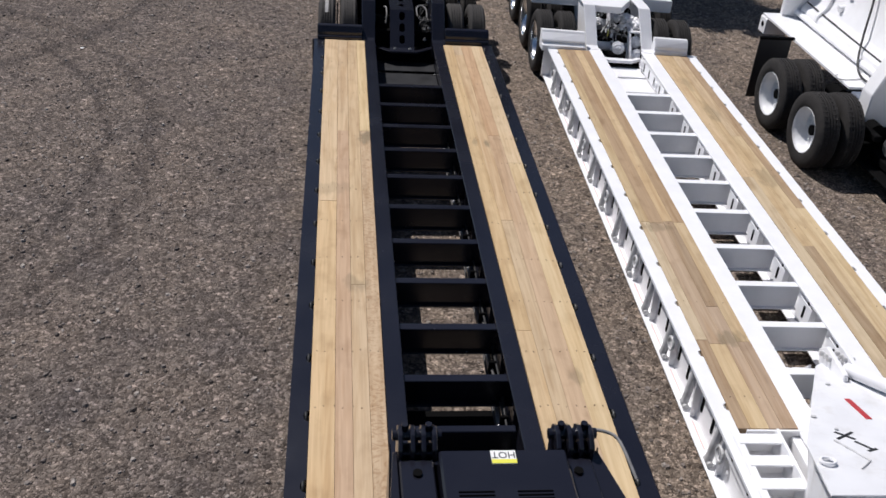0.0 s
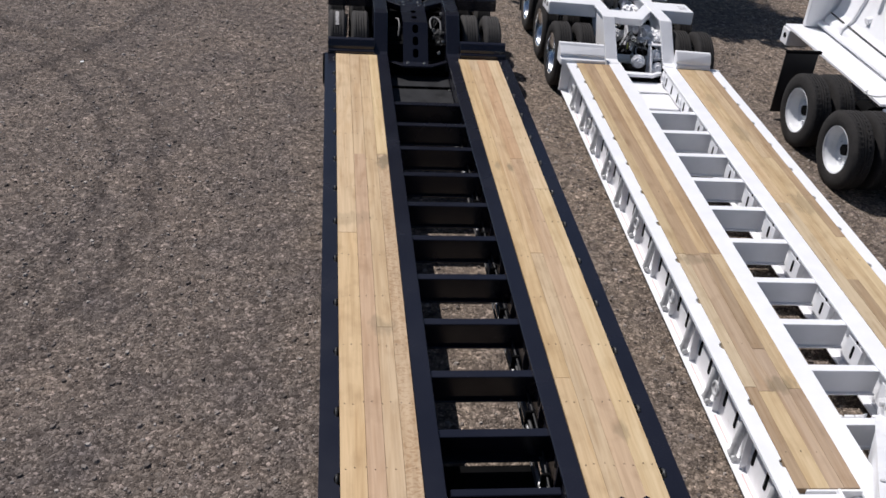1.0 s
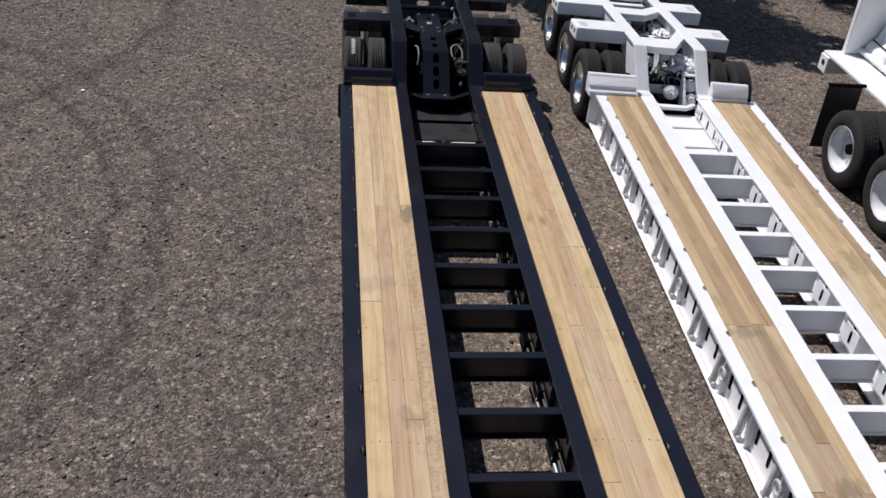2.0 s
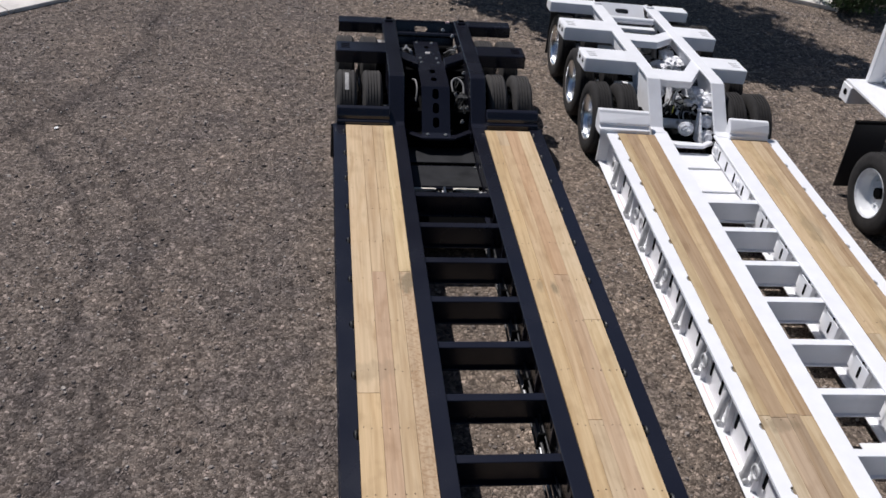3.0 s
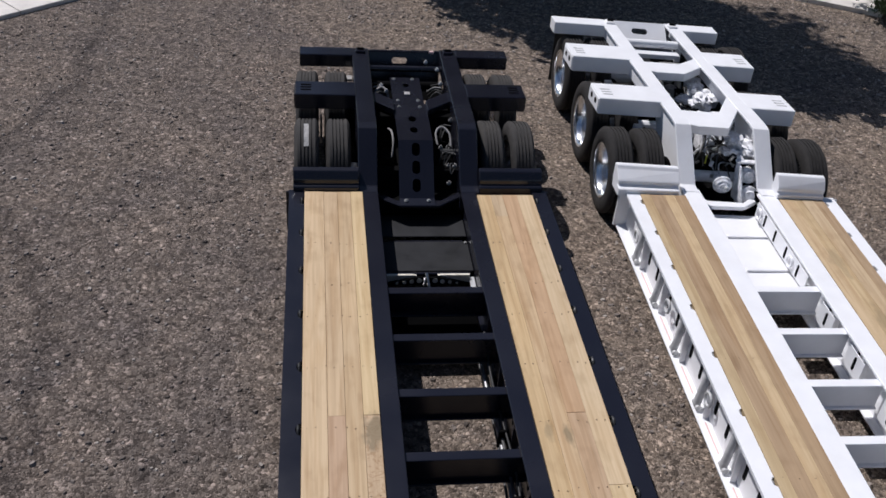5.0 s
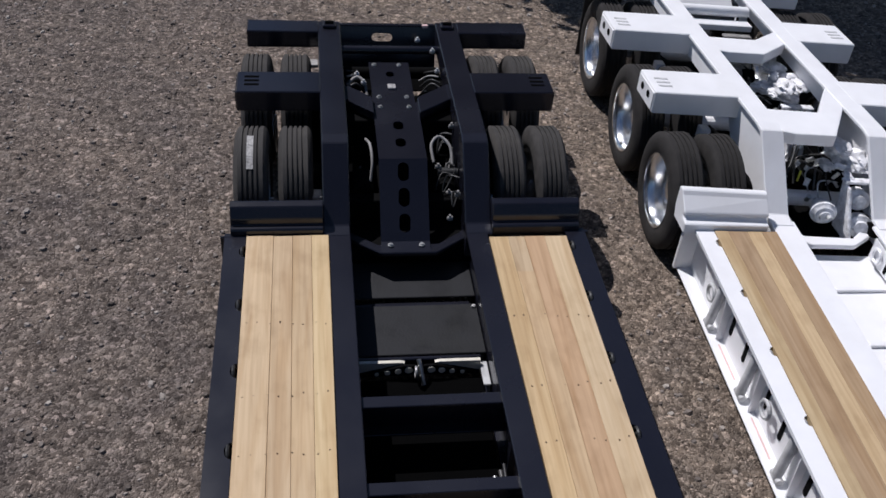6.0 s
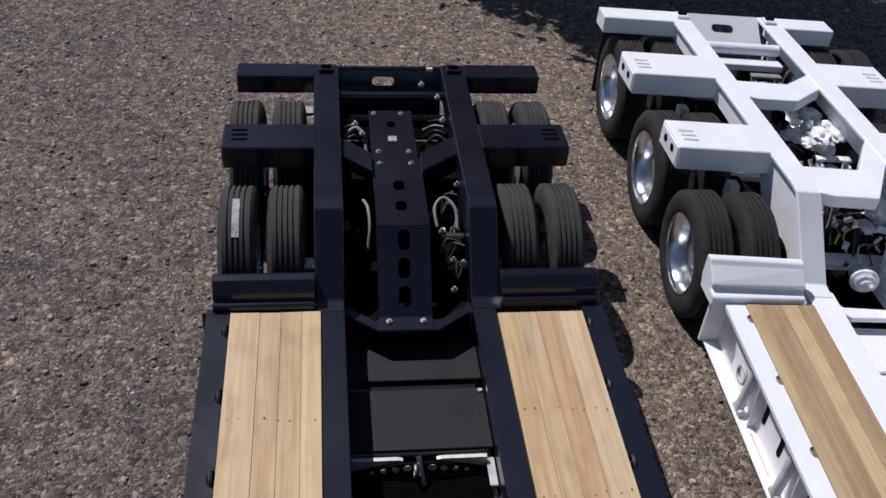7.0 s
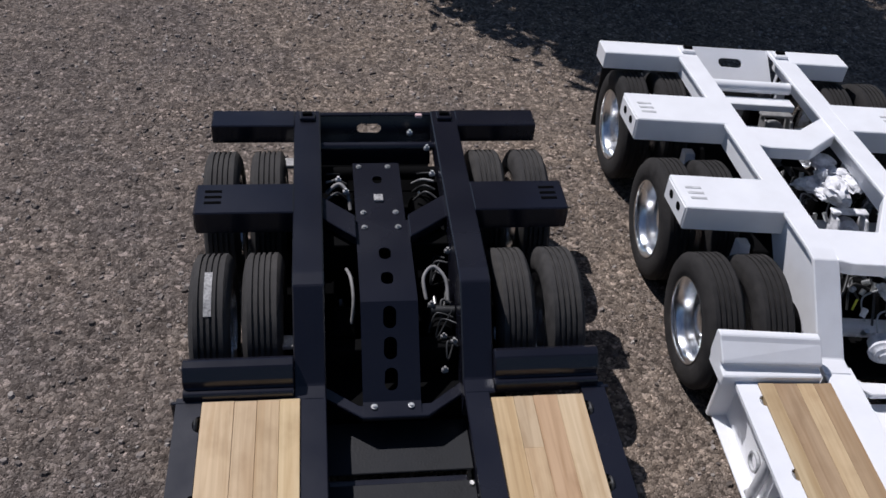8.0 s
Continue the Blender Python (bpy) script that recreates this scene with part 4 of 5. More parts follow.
black_bogie(black_trailer)
black_well(black_trailer)


# ---- white bogie and well ----
def lump(seed, r, at, stretch):
    """An irregular casting."""
    bm = bmesh.new()
    bmesh.ops.create_icosphere(bm, subdivisions=3, radius=1)
    for v in bm.verts:
        n = noise.noise(v.co * 2.4 + Vector((seed * 3.1, 0, 0)))
        v.co = v.co * (r * (1 + 0.5 * n))
        v.co = Vector((v.co.x * stretch[0], v.co.y * stretch[1], v.co.z * stretch[2])) + Vector(at)
    return bm


def white_bogie(root):
    g, top = WP["arm"][0], WP["top"]
    v_cross(root, WHITE, WP["gap"] + 0.03, 0.06, -0.08, 0.17, 0.10, 0.43, 0.475)
    for y_arm, y_mid, wide in ((0.93, 0.46, 0.35), (2.0, 1.77, 0.27)):
        out = [(-g - 0.01, y_mid + 0.03), (-g + 0.08, y_mid), (0.06, y_mid), (g + 0.01, y_arm), (g + 0.01, y_arm + wide - 0.03), (0.08, y_mid + wide), (-g - 0.01, y_mid + wide + 0.01)]
        part("bogie_cross_member", prism(out, "z", top - 0.105, top - 0.004, 0.006), WHITE, root)
    smooth(part("cross_tube", rod((-g, 2.78, 1.04), (g, 2.78, 1.04), 0.05, 16), WHITE, root))
    part("cross_plate", box(-g, g, 2.60, 2.72, 0.92, 0.98), WHITE, root)
    m = Matrix.Translation((0, 3.17, 1.02)) @ Matrix.Rotation(radians(40), 4, "X") @ Matrix.Rotation(radians(90), 4, "Z")
    part("tail_sheet", slab(0.30, 2 * g + 0.01, 0.012, [(0.02, 0.0, 0.06, 0.042)], m=m), WHITE, root)
    part("tail_shelf", box(-g, g, 3.03, 3.26, 0.70, 0.72), DARK, root)
    for k, y in enumerate(WP["axles"]):
        rng = random.Random(k + 20)
        # one brake chamber whose round face looks towards the deck
        bm = turned([(0.015, -0.10), (0.04, -0.10), (0.045, -0.085), (0.07, -0.08), (0.078, -0.06), (0.098, -0.05), (0.098, -0.03), (0.08, -0.02), (0.075, 0.06), (0.05, 0.09)], 26)
        bm.transform(Matrix.Translation((0.03, y - 0.27, 0.56)) @ Matrix.Rotation(radians(80), 4, "Z"))
        smooth(part("brake_chamber", bm, OVERSPRAY if k < 2 else DULL, root, "brake chamber under patchy white overspray" if k < 2 else ""), 50)
        smooth(part("chamber_stud", rod((0.03, y - 0.41, 0.57), (0.03, y - 0.37, 0.57), 0.018, 8), GREY, root))
        # spring hanger: two slanted cheeks, a cross bar on top, two cups between
        gear = OVERSPRAY if k < 2 else DULL
        for x in (0.20, 0.42):
            part("hanger_cheek", prism([(y - 0.50, 0.38), (y - 0.26, 0.76), (y - 0.14, 0.78), (y - 0.22, 0.38)], "x", x - 0.010, x + 0.010, 0.004), gear, root)
        part("hanger_bar", box(0.17, 0.44, y - 0.22, y - 0.15, 0.775, 0.80, 0.006), gear, root)
        for dy, z, r in ((-0.20, 0.64, 0.085), (-0.34, 0.48, 0.095)):
            bm = turned([(0.02, -0.09), (r * 0.55, -0.085), (r * 0.6, -0.06), (r, -0.05), (r, 0.04), (r * 0.7, 0.07)], 22)
            bm.transform(Matrix.Translation((0.315, y + dy, z)) @ Matrix.Rotation(radians(75), 4, "Z") @ Matrix.Rotation(radians(15), 4, "Y"))
            smooth(part("bushing_cup", bm, gear, root), 50)
        if k == 2:
            part("valve_box", box(-0.16, 0.10, y - 0.05, y + 0.07, 0.66, 0.80, 0.012), DULL, root)
            continue
        # crumpled castings under the far arm
        for q in range(20):
            at = (0.27 + rng.gauss(0, 0.07), y + 0.10 + rng.gauss(0, 0.12), rng.uniform(0.76, 0.91))
            smooth(part("valve_casting", lump(k * 7 + q, rng.uniform(0.035, 0.075), at, (rng.uniform(0.6, 1.8), rng.uniform(0.7, 1.8), rng.uniform(0.5, 1.0))), OVERSPRAY, root, "white overspray on a valve casting"), 45)
        for q in range(16):
            p = Vector((rng.uniform(-0.10, 0.30), y + rng.uniform(-0.34, 0.4), rng.uniform(0.50, 0.74)))
            smooth(part("fitting", rod(p, p + Vector((rng.uniform(-0.05, 0.05), rng.uniform(-0.04, 0.04), rng.uniform(0.03, 0.07))), rng.uniform(0.010, 0.02), 8), rng.choice((OVERSPRAY, GREY, ZINC)), root))
        smooth(part("air_tank", rod((-g + 0.02, y + 0.42, 0.44), (g - 0.02, y + 0.42, 0.44), 0.10, 20), DARK, root), 40)
        for q in range(7):
            x = rng.uniform(-0.04, 0.24)
            pts = [(x, y - 0.22 + 0.11 * q, 0.54), (x + rng.uniform(-0.08, 0.1), y - 0.10 + 0.1 * q, 0.70 + rng.uniform(-0.06, 0.07)), (0.30, y + 0.06 + 0.07 * q, 0.62 + rng.uniform(-0.08, 0.10))]
            smooth(part("air_hose", tube(pts, rng.choice((0.006, 0.009))), rng.choice((HOSE, CABLE, GREY)), root), 80)
        smooth(part("air_hose", tube([(-0.30, y + 0.02, 0.62), (-0.18, y + 0.04, 0.60), (-0.08, y + 0.14, 0.68), (0.04, y + 0.34, 0.76)], 0.010), HOSE, root), 80)
        smooth(part("air_hose", tube([(-0.02, y - 0.16, 0.66), (0.04, y - 0.02, 0.72), (0.12, y + 0.12, 0.70)], 0.008), CABLE, root), 80)
        part("yellow_tag", box(-0.06, -0.045, y + 0.02, y + 0.03, 0.62, 0.72, 0.002), YELLOW, root)
    # added dark sheet that stands for the shade under the bogie
    part("belly_pan", box(-0.66, 0.66, 0.20, 3.25, 0.30, 0.325, 0.01), DARK, root)
    for s in (-1, 1):
        for y in WP["axles"]:
            part("shock_bracket", prism([(y + 0.42, 0.56), (y + 0.48, 0.78), (y + 0.56, 0.78), (y + 0.56, 0.56)], "x", min(s * 0.62, s * 0.70), max(s * 0.62, s * 0.70), 0.005), WHITE, root)
    part("mud_flap", box(-1.0, -0.62, 3.43, 3.445, 0.16, 0.90, 0.003), HOSE, root, "black rubber mud flap")
    part("mud_flap", box(0.60, 1.0, 3.43, 3.445, 0.16, 0.90, 0.003), HOSE, root, "black rubber mud flap")


def white_well(root):
    g = WP["gap"]
    part("well_sheet", box(-g - 0.06, g + 0.06, -1.52, -0.06, 0.345, 0.36), WHITE, root)
    for y in (-0.50, -1.07):
        part("well_rib", box(-0.13, g - 0.01, y, y + 0.05, 0.361, 0.385), WHITE, root)
    for c in WHITE_CROSS:
        part("foot_pad", box(0.09, 0.30, c - 0.47, c - 0.30, 0.185, 0.20), WHITE, root)
        part("side_slot_plate", box(g - 0.012, g - 0.004, c - 0.46, c - 0.2, 0.33, 0.55, 0.004), WHITE, root)
        # slot shade as a dark plate on the side plate
        part("slot", slot_shade_mesh(g - 0.014, c - 0.33, 0.45), DARK, root)
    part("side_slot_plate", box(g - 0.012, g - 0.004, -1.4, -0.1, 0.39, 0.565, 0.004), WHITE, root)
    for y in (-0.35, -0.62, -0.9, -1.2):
        # these slots too are dark plates in place of shaded openings
        part("slot", slot_shade_mesh(g - 0.014, y, 0.48), DARK, root)
    for y in (-0.22, -1.05):
        part("wall_ring", ring(g - 0.03, y, 0.48, 0.055, 0.012), WHITE, root)


white_bogie(white_trailer)
white_well(white_trailer)


# ---- goosenecks ----
def words(text, size, m, mat, parent, name="lettering"):
    cu = bpy.data.curves.new(name, "FONT")
    cu.body, cu.size, cu.align_x, cu.align_y, cu.extrude = text, size, "CENTER", "CENTER", 0.0006
    tmp = bpy.data.objects.new(name, cu)
    scene.collection.objects.link(tmp)
    me = bpy.data.meshes.new_from_object(tmp.evaluated_get(bpy.context.evaluated_depsgraph_get()))
    bpy.data.objects.remove(tmp)
    me.materials.clear()
    me.materials.append(mat)
    me.transform(m)
    ob = new(name, me)
    ob.parent = parent
    return ob


def black_gooseneck(root):
    # engine cover with its warning plate and louvres
    o = part("engine_cover", box(-0.36, 0.46, -11.0, -10.11, 1.12, 1.40, 0.015), BLACK, root)
    part("cover_frame", box(-0.38, 0.48, -10.115, -10.08, 1.10, 1.28), BLACK, root)
    part("engine_base", box(-0.41, 0.41, -11.0, -10.1, 0.20, 1.13), BLACK, root)
    sign = part("warning_plate", box(-0.035, 0.125, -10.24, -10.13, 1.402, 1.406, 0), PAPER, o, "white and yellow warning plate reading HOT")
    part("yellow_band", box(-0.035, 0.125, -10.238, -10.205, 1.4062, 1.4085, 0), YELLOW, sign)
    words("HOT", 0.072, Matrix.Translation((0.045, -10.168, 1.4075)) @ Matrix.Rotation(math.pi, 4, "Z"), INK, sign)
    for x in (-0.16, 0.20):
        for k in range(5):
            part("louvre", box(x - 0.11, x + 0.11, -10.46 - 0.028 * k, -10.452 - 0.028 * k, 1.40, 1.408, 0.003), DARK, o)
    for s in (-1, 1):
        c = -0.495 if s < 0 else 0.535
        # clevis with paired lugs and its arm
        for dx in (-0.10, -0.02, 0.05, 0.12):
            pts = [(-10.05, 0.62), (-9.93, 0.62), (-9.86, 1.28), (-9.87, 1.38), (-9.93, 1.42), (-10.0, 1.42), (-10.08, 1.36)]
            part("clevis_lug", prism(pts, "x", c + dx - 0.016, c + dx + 0.016, 0.006), BLACK, root)
        part("clevis_block", box(c - 0.10, c + 0.12, -10.04, -9.94, 0.61, 1.30, 0.006), BLACK, root)
        smooth(part("hinge_pin", rod((c - 0.15, -9.94, 1.36), (c + 0.17, -9.94, 1.36), 0.035, 14), BLACK, root))
        for dx in (-0.07, 0.085):
            smooth(part("pin_head", rod((c + dx, -9.93, 1.40), (c + dx, -9.93, 1.44), 0.024, 6), BLACK, root))
        part("neck_arm", prism([(-11.0, 1.0), (-11.0, 1.36), (-10.1, 1.30), (-9.98, 1.2), (-9.98, 0.62), (-10.2, 0.5), (-11.0, 0.5)], "x", c - 0.11, c + 0.11, 0.01), BLACK, root)
        # dark disc for the shade in the arm's hole
        part("arm_hole", rod((c, -10.22, 1.28), (c, -10.22, 1.325), 0.03, 14), DARK, root)
    pts = [(0.65, -9.90, 1.36), (0.78, -9.93, 1.36), (0.86, -10.0, 1.34), (0.93, -10.22, 1.24)]
    bm = tube(pts, 0.011)
    smooth(part("release_lever", bm, DULL, root, "bent steel lever"), 80)
    part("neck_cheek", prism([(0.65, -9.98), (0.72, -10.0), (0.88, -10.7), (0.65, -10.7)], "z", 0.61, 1.27, 0.006), BLACK, root)
    part("neck_cheek", prism([(-0.61, -9.98), (-0.64, -10.0), (-0.70, -10.7), (-0.61, -10.7)], "z", 0.61, 1.27, 0.006), BLACK, root)
    part("guard_plate", prism([(-10.0, 1.30), (-10.28, 0.62), (-10.0, 0.62)], "x", 0.71, 0.722, 0.003), BLACK, root)
    part("guard_plate", prism([(-9.95, 1.30), (-10.4, 0.62), (-9.95, 0.62)], "x", -0.66, -0.648, 0.003), BLACK, root)
    part("cross_head", box(-0.41, 0.41, -9.09, -9.02, 0.28, 0.585), BLACK, root)
    part("neck_pan", box(-0.41, 0.41, -10.0, -8.40, 0.16, 0.175), DARK, root)


def white_gooseneck(root):
    # swan plate with its mark, standing at a slope between the beams
    outline = [(-0.95, -9.86), (-0.46, -8.84), (-0.22, -8.34), (-0.12, -8.24), (0.04, -8.24), (0.12, -8.36), (0.34, -9.0), (0.45, -10.6), (-1.1, -10.6)]
    slope = Matrix.Translation((0, -8.2, 0.76)) @ Matrix.Rotation(radians(-13), 4, "X") @ Matrix.Translation((0, 8.2, 0))
    bm = prism(outline, "z", -0.02, 0.0, 0.004)
    bm.transform(slope)
    # toned down in colour for the shading of the slope
    plate = part("neck_plate", bm, WHITE_SHADED, root)
    bm = prism([(p[0] * 0.9 - 0.03, p[1] - 0.06) for p in outline], "z", -0.40, -0.03, 0)
    bm.transform(slope)
    part("neck_body", bm, WHITE_SHADED, plate)
    for x, y, a, length in ((-0.60, -9.72, 35, 0.20), (-0.60, -9.72, -50, 0.16), (-0.53, -9.88, -60, 0.15), (-0.50, -9.95, 25, 0.09)):
        b = box(-length / 2, length / 2, -0.012, 0.012, 0.001, 0.004, 0, None, Matrix.Translation((x, y, 0)) @ Matrix.Rotation(radians(a), 4, "Z"))
        b.transform(slope)
        part("painted_mark", b, INK, plate, "black painted mark")
    for x0, y0, x1, y1, r in ((-0.72, -9.80, -0.60, -10.12, 0.008), (-0.60, -10.12, -0.72, -10.24, 0.008)):
        b = rod((x0, y0, 0.004), (x1, y1, 0.004), r, 8)
        b.transform(slope)
        part("weld_bead", b, GREY, plate)
    for x, y, r in ((-0.70, -9.40, 0.02), (-0.62, -9.62, 0.014), (-0.30, -8.76, 0.02), (-0.28, -9.86, 0.025)):
        b = rod((x, y, -0.002), (x, y, 0.012), r, 12)
        b.transform(slope)
        part("plate_bolt", b, GREY, plate)
    b = ring(-0.93, -10.16, 0.02, 0.05, 0.012, flat=True)
    b.transform(slope)
    part("lift_ring", b, WHITE, plate)
    b = box(-0.19, 0.19, -0.024, 0.024, 0.001, 0.005, 0, None, Matrix.Translation((-0.27, -9.24, 0)) @ Matrix.Rotation(radians(-90), 4, "Z"))
    b.transform(slope)
    part("reflector", b, RED, plate, "dark red reflector strip")
    b = rod((-0.06, -8.56, 0.06), (0.30, -9.5, 0.10), 0.055, 14)
    b.transform(slope)
    smooth(part("neck_cylinder", b, WHITE, plate))
    b = rod((-0.20, -10.25, 0.0), (-0.20, -10.25, 0.05), 0.24, 32)
    b.transform(slope)
    smooth(part("fifth_wheel_disc", b, DARK, plate, "dark round disc"))
    for s in (-1, 1):
        b = prism([(-8.7, -0.02), (-8.22, -0.02), (-8.18, 0.10), (-8.3, 0.16), (-8.7, 0.06)], "x", s * 0.07 - 0.07, s * 0.07 - 0.03, 0.006)
        b.transform(slope)
        part("neck_lug", b, WHITE, plate)
        for k in range(3):
            b = rod((s * 0.07 - 0.10, -8.42 + 0.07 * k, 0.09), (s * 0.07 - 0.0, -8.42 + 0.07 * k, 0.09), 0.02, 10)
            b.transform(slope)
            part("lug_pin", b, GREY, plate)
    part("neck_beam", box(-0.60, 0.60, -10.6, -9.0, 0.20, 0.55), WHITE, root)
    for y, z in ((-8.06, 0.0), (-8.62, -0.02)):
        part("neck_cross", box(-0.34, 0.34, y - 0.05, y, 0.33, 0.56), WHITE, root)
    for x, h in ((-0.18, 0.24), (-0.06, 0.30), (0.02, 0.22), (0.20, 0.32)):
        part("locking_web", prism([(-8.04, 0.26), (-7.72, 0.26), (-7.98, 0.26 + h)], "x", x - 0.012, x + 0.012, 0.004), WHITE, root)
        part("locking_foot", box(x - 0.05, x + 0.05, -7.80, -7.76, 0.26, 0.38), WHITE, root)
    part("deck_stop", box(-0.985, -0.50, -9.0, -8.975, 0.45, 0.603, 0.004), WHITE, root)
    # recessed step box beside the neck
    o = part("step_box", box(-1.13, -0.74, -10.4, -9.0, 0.40, 0.43, 0.004), WHITE, root)
    for k in range(5):
        y = -9.03 - 0.27 * k
        part("step_tread", box(-1.12, -0.75, y - 0.13, y, 0.585, 0.605, 0.006), WHITE, o)
        part("step_riser", box(-1.12, -0.75, y - 0.012, y, 0.43, 0.585, 0), WHITE, o)
    for x in (-1.14, -0.755):
        part("step_side", box(x, x + 0.025, -10.4, -9.0, 0.40, 0.635, 0.006), WHITE, o)
        for y in (-9.2, -9.6):
            # dark plate for the shade in each hole of the step side
            part("side_hole", slot_shade_mesh(x - 0.001 if x < -1 else x + 0.026, y, 0.52), DARK, o)
    for k in range(3):
        part("stencil_bar", box(-1.055, -1.0505, -9.62 - 0.16 * k, -9.54 - 0.16 * k, 0.24, 0.34, 0), INK, root)
    part("painted_mark", box(-1.0555, -1.0508, -9.9, -9.7, 0.36, 0.50, 0), INK, root)


def settled(build, root, m):
    """Builds further parts under root and moves them by m to where they meet the deck."""
    there = set(root.children_recursive)
    build(root)
    for ob in root.children_recursive:
        if ob not in there:
            ob.data.transform(m)


settled(black_gooseneck, black_trailer, Matrix.Translation((0, 0.92, 0)) @ Matrix.Diagonal((0.95, 1, 1, 1)))
settled(white_gooseneck, white_trailer, Matrix.Translation((0.01, -8.23, 0)) @ Matrix.Diagonal((0.94, 0.85, 1, 1)) @ Matrix.Translation((0, 9, 0)))


# ---- decks: planks and nails ----
A, PK, WV, PL, B, BR = WOOD_A, WOOD_PINK, WOOD_WAVY, WOOD_PALE, WOOD_B, WOOD_BROWN
BLACK_LEFT = [(0.33, [-4.76], [A, A]), (0.23, [-3.07], [A, PK]), (0.23, [-6.28], [A, A]), (0.21, [-3.07], [PL, WV])]
BLACK_RIGHT = [(0.24, [-6.95], [A, A]), (0.21, [-0.45, -5.1], [A, A, A]), (0.26, [-3.1], [PK, PK]), (0.29, [-3.80], [PL, PL])]
WHITE_LEFT = [(0.21, [-5.1, -7.1], [B, B, BR]), (0.31, [-5.12, -7.15], [BR, BR, B]), (0.23, [-5.08, -6.6], [B, BR, BR]), (0.25, [-5.1, -7.12], [BR, B, BR])]
WHITE_RIGHT = [(0.27, [-4.0], [B, B]), (0.23, [-5.5], [B, BR]), (0.27, [-2.9], [B, B]), (0.23, [-4.7], [BR, B])]
for root, P, left, right in ((black_trailer, BP, BLACK_LEFT, BLACK_RIGHT), (white_trailer, WP, WHITE_LEFT, WHITE_RIGHT)):
    for s, boards in ((-1, left), (1, right)):
        lo, hi = sorted((s * P["wi"], s * P["wo"]))
        plank_run(root, lo + 0.002, hi - 0.002, boards, (-0.01 if s < 0 else -0.06) if root is black_trailer else -0.092, 7 + s, -8.2 if root is white_trailer and s < 0 else -9.75)
        w = (hi - lo) / 4
        if root is black_trailer:
            nails(root, [lo + w * (i + u) for i in range(4) for u in (0.28, 0.72)], [c - 0.42 for c in P["cross"]] + [-0.9, -1.5], 0.604)
        else:
            nails(root, [lo + w * (i + 0.5) for i in range(4)], [c - 0.42 for c in P["cross"][1::2]], 0.604)


def trail(root):
    """The old bogie trails a little askew behind its deck."""
    def moved(x, y):
        return x - 0.07 * max(0.0, y), y - 0.09 * x * min(1.0, max(0.0, (y + 0.15) / 0.15))
    seen = set()
    for ob in root.children_recursive:
        if ob.parent is root and ob.location.length > 0.01:
            ob.location.x, ob.location.y = ob.location.x - 0.03, moved(ob.location.x, ob.location.y)[1]
        elif ob.parent is root or ob.parent.location.length < 0.01:
            if ob.data.name in seen:
                continue
            seen.add(ob.data.name)
            for v in ob.data.vertices:
                v.co.x, v.co.y = moved(v.co.x, v.co.y)


trail(white_trailer)


